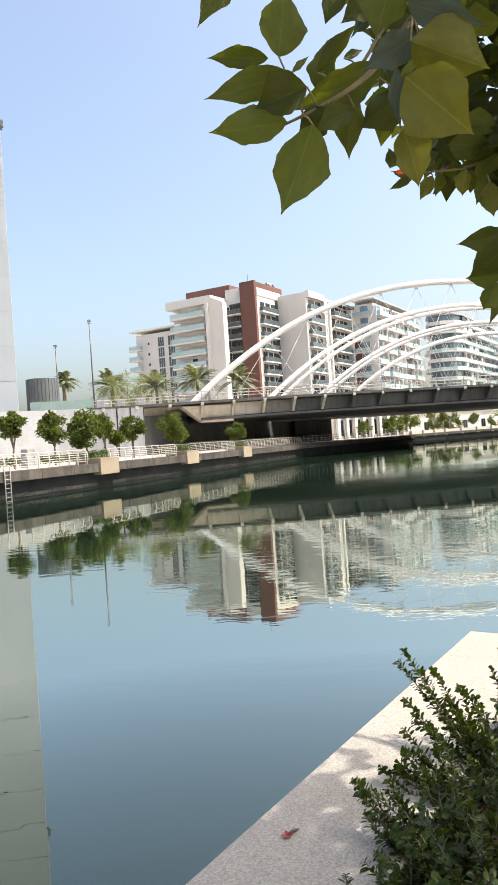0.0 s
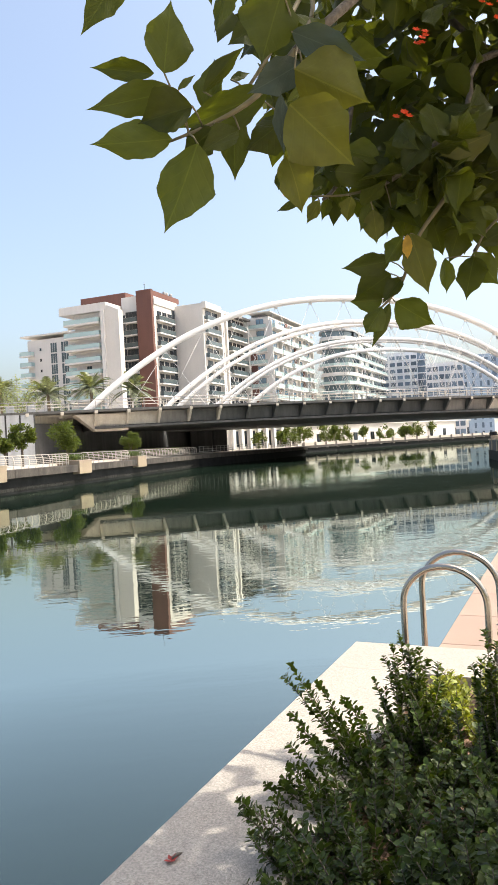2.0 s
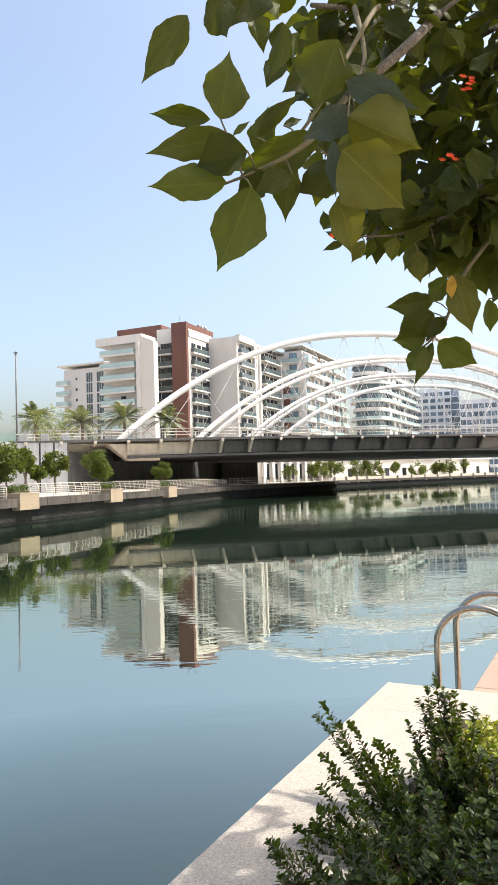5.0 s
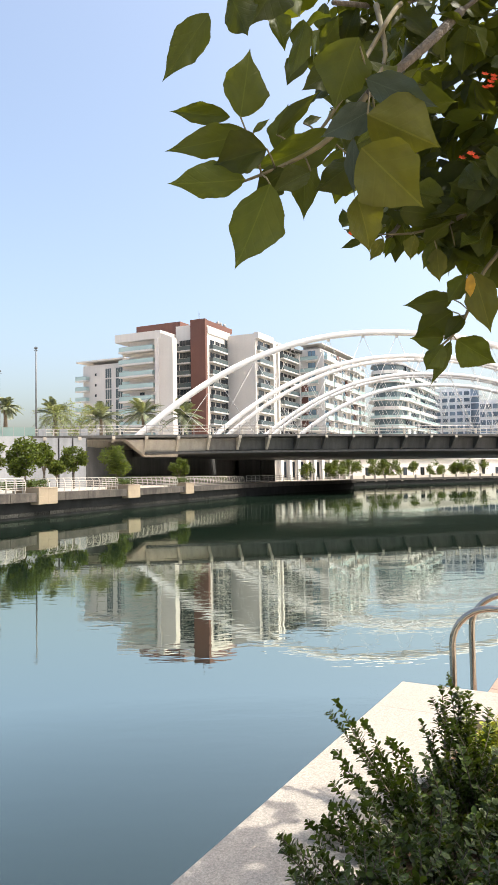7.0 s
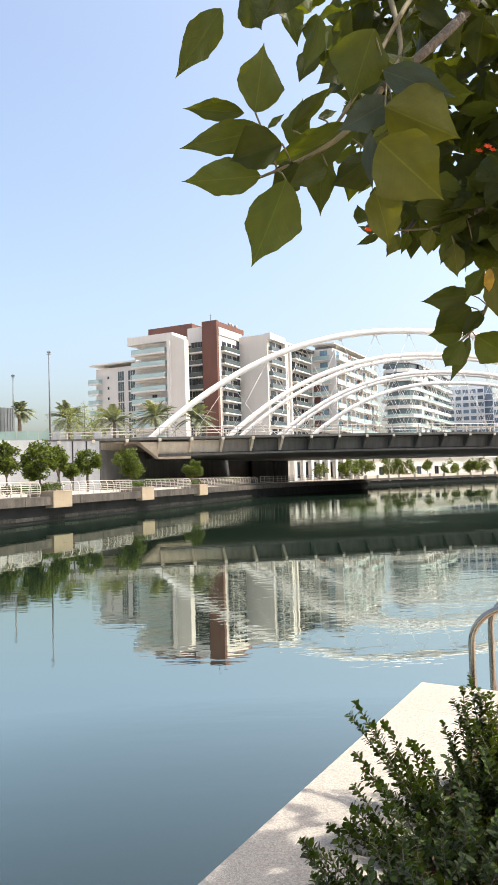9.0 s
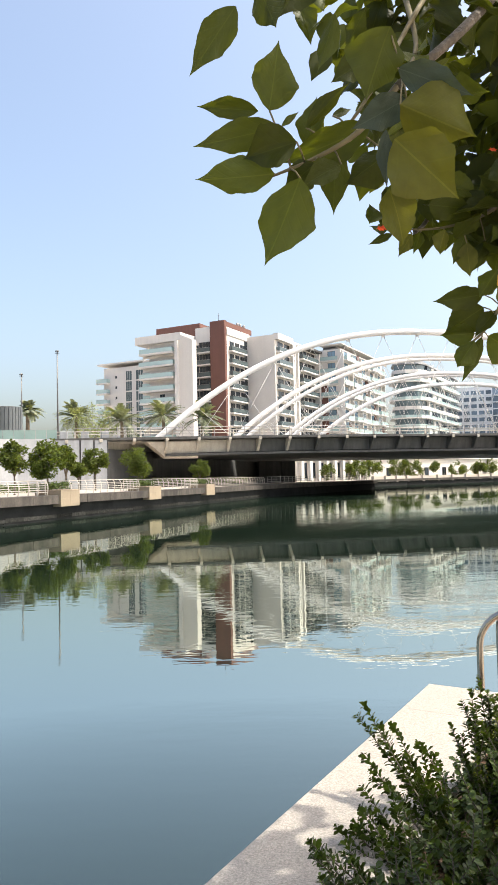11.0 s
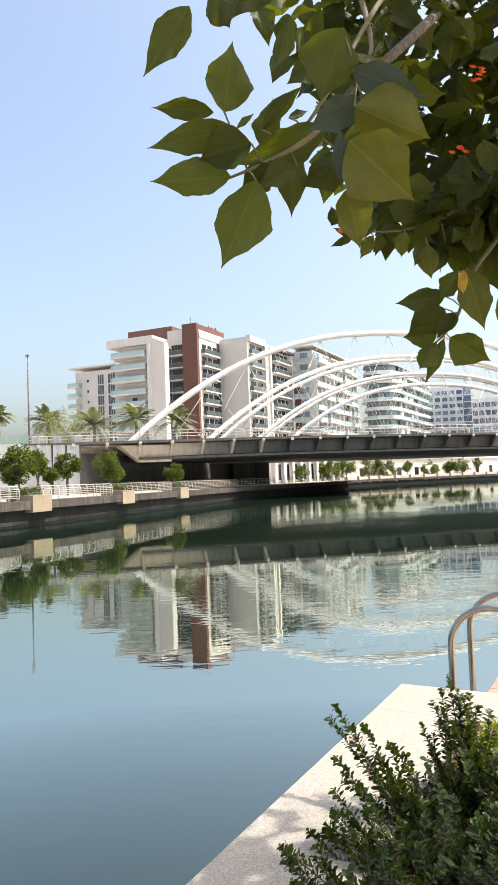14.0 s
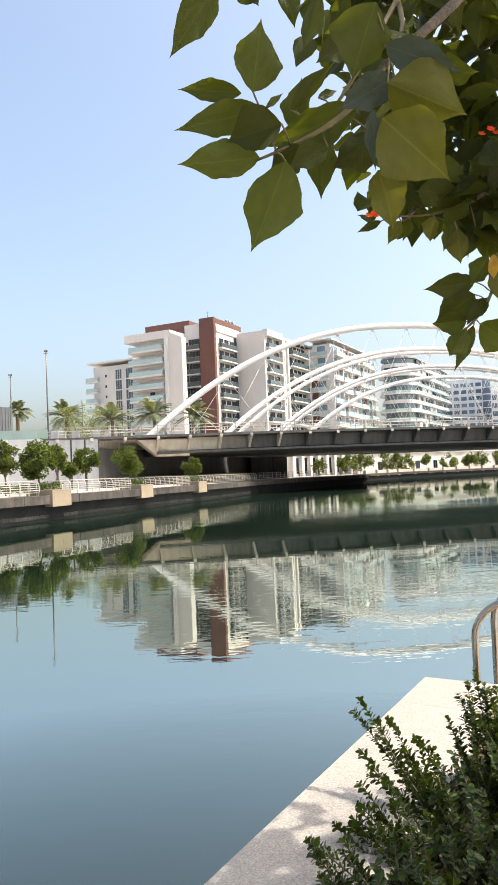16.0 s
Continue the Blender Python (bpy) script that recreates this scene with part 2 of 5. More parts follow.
CROWNLEAF = mat("shaded_crown_leaf", (0.05, 0.06, 0.010), 0.55, spec=0.2, var=0.2, scale=4, island=0.45, trans=0.42)
HEDGE = mat("hedge_leaf", (0.06, 0.09, 0.025), 0.7, island=0.5, trans=0.2)


# ---- mesh helpers ----
class Mesh:
    """Vertices and faces of one mesh, gathered piece by piece."""

    def __init__(self):
        self.v, self.f, self.smooth = [], [], []

    def add(self, verts, faces, smooth=False):
        k = len(self.v)
        self.v += [tuple(p) for p in verts]
        self.f += [tuple(i + k for i in q) for q in faces]
        self.smooth += [smooth] * len(faces)
        return self

    def box(self, o, x, y, z, bev=0.0):
        """A block from the corner o along three edge vectors, with chamfered upright and top edges if bev is given."""
        o, x, y, z = Vector(o), Vector(x), Vector(y), Vector(z)
        if x.cross(y).dot(z) < 0:
            x, y = y, x
        if not bev:
            p = [o, o + x, o + x + y, o + y]
            return self.add(p + [q + z for q in p], [(3, 2, 1, 0), (4, 5, 6, 7), (0, 1, 5, 4), (1, 2, 6, 5), (2, 3, 7, 6), (3, 0, 4, 7)])
        a, c, d = x.normalized() * bev, y.normalized() * bev, z.normalized() * bev
        ring = [o + a, o + x - a, o + x + c, o + x + y - c, o + x + y - a, o + y + a, o + y - c, o + c]
        inner = [o + a + c, o + x - a + c, o + x - a + c, o + x + y - a - c, o + x + y - a - c, o + y + a - c, o + y + a - c, o + a + c]
        n = 8
        vs = ring + [q + z - d for q in ring] + [q + z for q in inner]
        fs = [tuple(reversed(range(n)))] + [(i, (i + 1) % n, n + (i + 1) % n, n + i) for i in range(n)]
        fs += [(n + i, n + (i + 1) % n, 2 * n + (i + 1) % n, 2 * n + i) for i in range(n)] + [tuple(range(2 * n, 3 * n))]
        return self.add(vs, fs)

    def prism(self, pts, z0, z1):
        """An upright prism over a plan polygon given counterclockwise."""
        n = len(pts)
        vs = [(p[0], p[1], z0) for p in pts] + [(p[0], p[1], z1) for p in pts]
        return self.add(vs, [tuple(reversed(range(n))), tuple(range(n, 2 * n))] + [(i, (i + 1) % n, n + (i + 1) % n, n + i) for i in range(n)])

    def tube(self, pts, radii, sides=8, squash=1.0):
        """A round bar along points; radii is one number or one a point."""
        pts = [Vector(p) for p in pts]
        if isinstance(radii, (int, float)):
            radii = [radii] * len(pts)
        vs, up = [], None
        for i, p in enumerate(pts):
            d = (pts[min(i + 1, len(pts) - 1)] - pts[max(i - 1, 0)]).normalized()
            if up is None:
                up = Vector((0, 0, 1)) if abs(d.z) < 0.9 else Vector((1, 0, 0))
            s = d.cross(up).normalized()
            up = s.cross(d).normalized()
            for k in range(sides):
                w = 2 * math.pi * k / sides
                vs.append(p + (s * math.cos(w) + up * math.sin(w) * squash) * radii[i])
        n, fs = sides, []
        for i in range(len(pts) - 1):
            fs += [(i * n + k, i * n + (k + 1) % n, (i + 1) * n + (k + 1) % n, (i + 1) * n + k) for k in range(n)]
        fs += [tuple(reversed(range(n))), tuple(range((len(pts) - 1) * n, len(pts) * n))]
        return self.add(vs, fs, True)

    def data(self, name):
        me = bpy.data.meshes.new(name)
        me.from_pydata(self.v, [], self.f)
        me.polygons.foreach_set("use_smooth", self.smooth)
        me.update()
        return me


def part(name, m, material, parent=None, label=""):
    """Links a gathered mesh, or mesh data, as one object under a thing or a part."""
    me = m.data(name) if isinstance(m, Mesh) else m
    if not me.materials:
        me.materials.append(material)
    ob = new(name, me)
    if parent:
        ob.parent = parent
        ob.matrix_parent_inverse = parent.matrix_world.inverted()
    return tagged(ob, label) if label else ob


def thing(name, at, label, category, group="", kind=""):
    """An empty at the base of a thing, to parent its parts."""
    ob = new(name)
    ob.empty_display_size = 0.2
    ob.matrix_world = Matrix.Translation(at)
    ob.location = at
    return tagged(ob, label, category, group, kind)


# ---- ground, water, banks ----
X, Y, Z = Vector((1, 0, 0)), Vector((0, 1, 0)), Vector((0, 0, 1))
W, WN = Vector((0.351, 0.936, 0)), Vector((0.936, -0.351, 0))     # along the far quay, and out over the water
Q0 = Vector((-15.4, 44.0, 0))                                     # a point on the far quay's waterline
DECK = 1.85


def qp(s, out=0.0, z=0.0):
    """A point of the far quay: s metres along it, out metres over the water."""
    return Q0 + W * s + WN * out + Z * z


part("ground", Mesh().add([(-4000, -4000, -3), (4000, -4000, -3), (4000, 4000, -3), (-4000, 4000, -3)], [(0, 1, 2, 3)]), SAND)
tagged(bpy.data.objects["ground"], "sandy ground reaching the horizon", "ground", kind="structure")
tagged(part("water", Mesh().add([(-200, -120, 0), (700, -120, 0), (700, 700, 0), (-200, 700, 0)], [(0, 1, 2, 3)]), WATER),
       "calm grey-green canal water with faint ripples", "water", kind="structure")

# the far bank as one solid, its edge straight and then bending behind the bridge
edge_left = [qp(-60), qp(64), (32.4, 146.5), (29.5, 153), (39, 178), (52, 195), (92, 227), (150, 268), (260, 330), (500, 430)]
poly = [(p[0], p[1]) for p in edge_left]
land = Mesh().prism([*poly, (500, 690), (-195, 690), (-195, poly[0][1])], -2.9, DECK - 0.02)
tagged(part("bank_far", land, PAVE), "paved canal bank with a promenade", "ground", kind="structure")
edge_right = [(-10.0, -14.5), (1.9, 4.19), (6.1, 10.7), (15.7, 27.3), (28.7, 52.0), (36.0, 70.4), (48.0, 96.0), (62, 122), (105, 190), (240, 285), (520, 400)]
land = Mesh().prism([(520, -110), *reversed(edge_right), (-10, -110)], -2.9, 1.0)
tagged(part("bank_near", land, PAVE), "paved canal bank beside the planter", "ground", kind="structure")


def quay_run(name, pts, z0, z1, depth, material, label, gap=0.03, step=6.0):
    """A coping of separate concrete blocks along a line, on a structure empty."""
    top = thing(name, pts[0], label, "quay wall", kind="structure")
    for a, b in zip(pts, pts[1:]):
        a, b = Vector(a), Vector(b)
        n = max(1, round((b - a).length / step))
        d = (b - a) / n
        side = Vector((-d.y, d.x, 0)).normalized() * depth
        for i in range(n):
            o = a + d * i + d.normalized() * gap / 2
            part("coping_block", Mesh().box(o + Z * z0, d - d.normalized() * gap, side, Z * (z1 - z0), 0.025), material, top)
    return top


far_line = [qp(-58), *[qp(s) for s in (-40, -15, 10, 35, 64)], Vector((32.4, 146.5, 0)), Vector((29.5, 153, 0)), Vector((39, 178, 0)), Vector((52, 195, 0)), Vector((92, 227, 0)), Vector((150, 268, 0)), Vector((260, 330, 0))]
quay_run("quay_wall_far", [p + WN * 0.55 for p in far_line], 1.22, DECK, 1.65, COPING, "stained concrete quay coping above a near-black wall", step=3.4)
# wall face under the coping, painted as dark as the overhang's shade
dark_face = Mesh()
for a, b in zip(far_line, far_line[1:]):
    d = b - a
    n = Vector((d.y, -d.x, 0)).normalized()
    dark_face.box(a - Z * 2, d, n * 0.04, Z * 3.21)
tagged(part("quay_wall_face", dark_face, NEARBLACK), "black quay wall below the coping, overhang shade put into its colour", "quay wall", kind="structure")
rng = random.Random(4)
crust = Mesh()
for i in range(900):
    s = rng.uniform(-6, 60)
    r = rng.uniform(0.03, 0.10)
    z = 0.33 + rng.gauss(0, 0.06) + 0.02 * math.sin(s)
    c = qp(s, 0.05, z)
    crust.add([c + W * -r, c + WN * r * 0.8 + Z * -0.02, c + W * r, c + Z * r * 0.9, c + Z * -r * 1.2], [(0, 1, 3), (1, 2, 3), (0, 4, 1), (1, 4, 2)])
for a in range(-6, 62, 2):
    crust.box(qp(a, 0.03, 0.18), W * 1.99, WN * rng.uniform(0.05, 0.08), Z * rng.uniform(0.2, 0.3))
tagged(part("barnacle_band", crust, BARNACLE), "crust of barnacles along the waterline", "barnacles", kind="stuff")


# ---- promenade railing: bowed posts with flat rails ----
def rail_section(s0, s1, group):
    n = max(1, round((s1 - s0) / 1.15))
    r = thing("promenade_railing", qp(s0, -0.25, DECK), "pale painted metal railing with bowed posts on the quay", "railing", group)
    bow = [(0.0, 0.0), (0.07, 0.3), (0.09, 0.6), (0.03, 0.88), (-0.10, 1.05)]
    rails = [(0.055, 0.22), (0.08, 0.38), (0.092, 0.54), (0.085, 0.70), (0.05, 0.84)]
    for i in range(n + 1):
        s = s0 + (s1 - s0) * i / n
        m = Mesh()
        for (o0, z0), (o1, z1) in zip(bow, bow[1:]):
            m.box(qp(s - 0.035, -0.3 + o0, DECK + z0), W * 0.07, WN * 0.045, WN * (o1 - o0) + Z * (z1 - z0 + 0.004))
        part("post", m, RAILWHITE, r)
    for o, z in rails:
        part("rail", Mesh().tube([qp(s0, -0.3 + o, DECK + z), qp(s1, -0.3 + o, DECK + z)], 0.02, 5), RAILWHITE, r)
    part("handrail", Mesh().tube([qp(s0, -0.4, DECK + 1.06), qp(s1, -0.4, DECK + 1.06)], 0.035, 6), RAILWHITE, r)


BOXES = [-4.9, 9.6, 24.2, 38.6]
gaps = [(b - 0.3, b + 2.8) for b in BOXES]
start = -30.0
for a, b in gaps:
    rail_section(start, a, "promenade railings")
    start = b
rail_section(start, 64.0, "promenade railings")


def return_rail(s):
    """A short railing that turns inland beside a planter."""
    r = thing("return_railing", qp(s, -0.4, DECK), "short pale slatted railing beside a stone planter", "railing", "return railings")
    for o in (-0.45, -1.15, -1.85):
        part("post", Mesh().box(qp(s - 0.03, o, DECK), W * 0.06, WN * 0.07, Z * 1.02, 0.01), RAILWHITE, r)
    for z in (0.2, 0.36, 0.52, 0.68, 0.84, 1.0):
        part("slat", Mesh().box(qp(s - 0.02, -1.85, DECK + z), W * 0.04, WN * 1.45, Z * 0.06, 0.008), RAILWHITE, r)


for a, b in gaps:
    return_rail(a)
    return_rail(b)

# railing on the dark platform under the bridge
plat = thing("platform_railing", (7.5, 105, DECK), "dark metal railing on the platform under the bridge", "railing")
pa, pb = Vector((7.3, 105, DECK)), Vector((31.6, 146, DECK))
for i in range(33):
    p = pa.lerp(pb, i / 32)
    part("post", Mesh().box(p, X * 0.07, Y * 0.07, Z * 1.15), RAILGREY, plat)
for z in (0.4, 0.75, 1.12):
    part("rail", Mesh().tube([pa + Z * z, pb + Z * z], 0.03, 5), RAILGREY, plat)

# ---- tan stone planter boxes on the quay edge ----
def stone_planter(s, w=2.55):
    p = thing("stone_planter", qp(s, 0, 1.0), "tan stone planter box projecting over the quay edge", "planter", "quay planters")
    for i in range(2):
        for j in range(2):
            part("panel", Mesh().box(qp(s + w * i / 2 + 0.003, 0.62, 1.02 + 0.58 * j), W * (w / 2 - 0.006), WN * 0.08, Z * 0.572, 0.004), TANSTONE, p)
    part("body", Mesh().box(qp(s, -1.5, 1.0), W * w, WN * 2.12, Z * 1.17), TANSTONE, p)
    part("rim", Mesh().box(qp(s - 0.03, -1.53, 2.172), W * (w + 0.06), WN * 2.26, Z * 0.06, 0.015), TANSTONE, p)
    part("soil", Mesh().box(qp(s + 0.15, -1.35, 2.2), W * (w - 0.3), WN * 1.5, Z * 0.045), SOIL, p)


for b in BOXES:
    stone_planter(b)

# ---- bridge ----
D1 = Vector((0.9705, 0.241, 0))                 # along the bridge
DN = Vector((0.241, -0.9705, 0))                # out of its near side
SK = Vector((0.40, 1.0, 0))                     # the skew from arch to arch
B0 = Vector((-6.45, 94.3, 0))                   # near edge of the deck at the first arch's foot
RIBSTEP, SPAN, FOOT = 4.28, 85.0, -1.0


def dz(s):
    """Height of the deck's top, slightly arched along the bridge."""
    return 8.42 + 0.35 * (1 - ((s - 43) / 50) ** 2)


def bp(s, out=0.0, z=0.0):
    return B0 + D1 * s + DN * out + Z * z


def strip(m, ss, prof):
    """Sweeps a closed section of (out, height above the deck) along the bridge."""
    k = len(prof)
    vs, fs = [], []
    for i, s in enumerate(ss):
        vs += [bp(s, o, dz(s) + h) for o, h in prof]
        if i:
            fs += [((i - 1) * k + j, (i - 1) * k + (j + 1) % k, i * k + (j + 1) % k, i * k + j) for j in range(k)]
    fs += [tuple(range(k)), tuple(reversed(range((len(ss) - 1) * k, len(ss) * k)))]
    return m.add(vs, fs)


bridge = thing("arch_bridge", bp(0, 0, 8.4), "white steel arch bridge with a dark girder deck over the canal", "bridge")
SS = [-16 + 4 * i for i in range(34)]
part("deck_edge", strip(Mesh(), SS, [(0, 0), (0, -0.32), (-1.9, -0.45), (-1.9, 0)]), FASCIA, bridge)
part("roadway", strip(Mesh(), SS, [(-1.88, -0.02), (-1.88, -0.5), (-20.5, -0.5), (-20.5, -0.02)]), CONCRETE, bridge)
part("girder", strip(Mesh(), [s for s in SS if s > -3], [(-1.35, -0.46), (-1.7, -2.1), (-2.4, -2.45), (-18.5, -2.6), (-19.5, -0.55)]), FASCIA, bridge, "dark grey steel box girder")
part("lower_flange", strip(Mesh(), [s for s in SS if s > -3], [(-1.2, -2.2), (-1.2, -2.5), (-2.6, -2.62), (-2.6, -2.5)]), FASCIA, bridge)
for i in range(-3, 26):
    s = i * RIBSTEP
    h = dz(s)
    lo = -2.1 if i >= 0 else -0.9
    m = Mesh()
    prof = [(0.02, -0.33), (0.02, -0.6), (-1.3, lo), (-1.6, lo), (-1.5, -0.45)]
    vs = [bp(s - 0.16, o, h + z) for o, z in prof] + [bp(s + 0.16, o, h + z) for o, z in prof]
    k = len(prof)
    m.add(vs, [tuple(reversed(range(k))), tuple(range(k, 2 * k))] + [(j, (j + 1) % k, k + (j + 1) % k, k + j) for j in range(k)])
    # first brackets take the pale colour, the light near the bank painted in
    part("bracket", m, RIB if i < 5 else FASCIA, bridge)
    part("bracket_cap", Mesh().box(bp(s - 0.2, 0.03, h - 0.52), D1 * 0.4, DN * 0.1, Z * 0.36, 0.02), RIB, bridge)
# pale sheets near both banks paint light bounced up onto the girder
for i in (0, 1, 2, 13, 14, 15, 16, 17):
    s = i * RIBSTEP
    m = Mesh()
    m.add([bp(q, o, dz(q) + z) for q in (s + 0.17, s + RIBSTEP - 0.17) for o, z in ((-1.31, -0.47), (-1.66, -2.12), (-1.72, -2.12), (-1.37, -0.47))],
          [(0, 1, 2, 3), (7, 6, 5, 4), (0, 4, 5, 1), (1, 5, 6, 2), (2, 6, 7, 3), (3, 7, 4, 0)])
    part("web_panel", m, RIB if i < 2 or i > 14 else BOUNCEGIRDER, bridge, "girder panel with light off the banks put into its colour")
# the raised haunch above the abutment, sunlight put into its pale colour
part("haunch", Mesh().add([bp(-2.6, -0.6, 7.9), bp(4.5, -0.9, 7.9), bp(4.5, -1.9, 5.7), bp(0.2, -1.9, 5.7), bp(-2.6, -4, 7.9), bp(4.5, -4, 7.9), bp(4.5, -4, 5.7), bp(0.2, -4, 5.7)],
     [(0, 3, 2, 1), (4, 5, 6, 7), (0, 1, 5, 4), (1, 2, 6, 5), (2, 3, 7, 6), (3, 0, 4, 7)]), RIB, bridge)
for i in range(-6, 54):
    s = i * 2.14
    part("rail_post", Mesh().box(bp(s - 0.04, -0.25, dz(s)), D1 * 0.08, DN * 0.08, Z * 1.25), RAILGREY, bridge)
for h, r in ((1.25, 0.045), (0.85, 0.025), (0.45, 0.025)):
    part("guard_rail", Mesh().tube([bp(s, -0.2, dz(s) + h) for s in SS if s >= -13], r, 6), RAILGREY if h > 1 else RAILWHITE, bridge)
for h, r in ((1.0, 0.06), (0.6, 0.05)):
    part("inner_rail", Mesh().tube([bp(s, -2.6, dz(s) + h) for s in SS], r, 6), RAILWHITE, bridge)
for i in range(-3, 27):
    s = i * 4.28 + 1.2
    part("inner_post", Mesh().box(bp(s - 0.1, -2.7, dz(s)), D1 * 0.2, DN * 0.12, Z * 1.0), RAILWHITE, bridge)

# arches: each rib a swept box with rounded corners, and crossing hangers
RISE = 16.0


def arch(off, rise, width, depth, base_z, shift=0.0):
    o = B0 + SK * off + DN * -2.2 + D1 * (FOOT + shift)
    n = 48

    def ap(w, k=0.0):
        return o + D1 * (SPAN * w) + Z * (base_z + rise * (1 - abs(2 * w - 1) ** 2.4) + k)

    m = Mesh()
    vs, fs = [], []
    c = 12
    for i in range(n + 1):
        w = i / n
        tan = (D1 * SPAN + Z * rise * 4.8 * math.copysign(abs(1 - 2 * w) ** 1.4, 1 - 2 * w)).normalized()
        up = DN.cross(tan).normalized()
        if up.z < 0:
            up = -up
        for j in range(c):
            a = 2 * math.pi * (j + 0.5) / c
            x, y = math.cos(a), math.sin(a)
            x, y = math.copysign(abs(x) ** 0.6, x), math.copysign(abs(y) ** 0.6, y)
            vs.append(ap(w) + DN * x * width / 2 + up * y * depth / 2)
        if i:
            fs += [((i - 1) * c + j, (i - 1) * c + (j + 1) % c, i * c + (j + 1) % c, i * c + j) for j in range(c)]
    m.add(vs, fs, True)
    rib = part("arch_rib", m, ARCHWHITE, bridge, "white painted steel arch rib")
    nodes = 15
    for i in range(1, nodes):
        w = i / nodes
        top = ap(w, -depth * 0.45)
        for lean in (((-1, 1) if off == 0 or i % 3 else (1,)) if 1 < i < nodes - 1 else (1 if i == 1 else -1,)):
            foot = o + D1 * (SPAN * min(0.985, max(0.015, w + lean * (0.055 + 0.035 * math.sin(math.pi * w))))) + Z * (base_z - 0.2)
            part("hanger", Mesh().tube([top, foot], 0.035, 5), HANGER, rib)
        part("hanger_plate", Mesh().box(top + D1 * -0.25 + DN * -0.05 + Z * -0.35, D1 * 0.5, DN * 0.1, Z * 0.5), ARCHWHITE, rib)


arch(0.0, RISE, 1.05, 0.86, 8.3)
arch(21.0, RISE, 1.0, 0.78, 8.3, 1.2)
arch(25.0, RISE, 0.9, 0.66, 8.3, 1.5)
arch(42.0, RISE - 0.2, 1.0, 0.78, 8.3, 1.8)
arch(45.8, RISE - 0.2, 0.9, 0.66, 8.3, 1.8)
arch(62.0, RISE, 1.1, 0.9, 8.3, 2.2)
for off, w in ((24.0, 20.0), (45.0, 14.0)):
    o = B0 + SK * off
    m = Mesh().box(o + D1 * -14 + Z * 6.3, D1 * 112, SK * (w - 1), Z * 2.3)
    part("far_deck", m, FASCIA, bridge)

# abutment: ramp wall along the bridge line, the dark wall under the deck
def wall_block(name, o, x, y, z, material, label):
    return tagged(part(name, Mesh().box(o, x, y, z), material), label, "wall", kind="structure")


ramp = thing("wall_ramp", bp(-11, 0, 1.85), "grey panelled retaining wall of the bridge ramp", "wall", kind="structure")
for i in range(4):
    part("wall_panel", Mesh().box(bp(-14.5 + i * 1.72, -0.1, 1.8), D1 * 1.52, DN * 0.12, Z * 6.35), GREYWALL, ramp)
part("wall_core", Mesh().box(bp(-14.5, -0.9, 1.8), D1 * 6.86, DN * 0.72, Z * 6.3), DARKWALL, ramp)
part("wall_cap", Mesh().box(bp(-14.52, -0.95, 8.1), D1 * 6.9, DN * 1.0, Z * 0.22), FASCIA, ramp)
a = bp(-14.52, 0.05, 1.8)
wall_block("wall_white", a, D1 * -4.1, DN * -0.8, Z * 6.5, TERRACESHADE, "white rendered retaining wall below the terrace")
c = a - D1 * 4.12
wall_block("wall_white_return", c, Vector((-16.0, -9.9, 0)), Vector((-0.42, 0.68, 0)), Z * 6.5, TERRACESHADE, "white rendered terrace wall")
p0 = bp(-7.6, -1.0, 1.8)
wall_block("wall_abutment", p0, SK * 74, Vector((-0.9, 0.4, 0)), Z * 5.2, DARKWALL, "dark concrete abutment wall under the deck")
part("fill_far", Mesh().prism([tuple(p)[:2] for p in (bp(-14, -1.2), bp(-7.9, -1.6), bp(-7.9, -1.6) + SK * 56, bp(-90, -1.6) + SK * 56, bp(-90, -1.2) , c + Vector((-16.6, -9.0, 0)), c + Vector((-0.5, 0.8, 0)))], 1.8, 8.0), CONCRETE)
tagged(bpy.data.objects["fill_far"], "raised concrete ramp terrace behind the walls", "terrace", kind="structure")

# ---- near planter, lower quay ----
K, U, V = Vector((1.236, 4.31, 0)), Vector((0.5442, 0.8390, 0)), Vector((0.8390, -0.5442, 0))


def kp(u, v, z=0.0):
    return K + U * u + V * v + Z * z


RIM, CW = 1.45, 0.50
pl = thing("raised_planter", kp(-3, 0.9, 1.0), "raised planter with wide speckled granite coping slabs", "planter")
PU0 = -3.7
for u0, u1 in ((PU0, -2.9), (-2.9, -0.5)):
    part("coping_slab", Mesh().box(kp(u0 + 0.001, 0, RIM - 0.12), U * (u1 - u0 - 0.001), V * CW, Z * 0.12, 0.0008), GRANITE, pl)
for v0, v1 in ((0.0, 1.35), (1.353, 2.2)):
    part("coping_slab", Mesh().box(kp(-0.499, v0, RIM - 0.12), U * 0.499, V * (v1 - v0 - 0.003), Z * 0.12, 0.0008), GRANITE, pl)
part("coping_slab", Mesh().box(kp(PU0, 1.72, RIM - 0.12), U * (-PU0 - 0.505), V * 0.48, Z * 0.12, 0.006), GRANITE, pl)
part("wall", Mesh().box(kp(PU0, 0.03, -2.5), U * (-PU0 - 0.03), V * 0.44, Z * (RIM + 2.378)), COPING, pl)
part("wall", Mesh().box(kp(-0.47, 0.475, -2.5), U * 0.44, V * 1.7, Z * (RIM + 2.378)), COPING, pl)
part("wall", Mesh().box(kp(PU0, 1.75, 0.9), U * (-PU0 - 0.5), V * 0.42, Z * (RIM - 1.022)), COPING, pl)
part("coping_slab", Mesh().box(kp(PU0, CW + 0.003, RIM - 0.12), U * 0.4, V * 1.213, Z * 0.12, 0.006), GRANITE, pl)
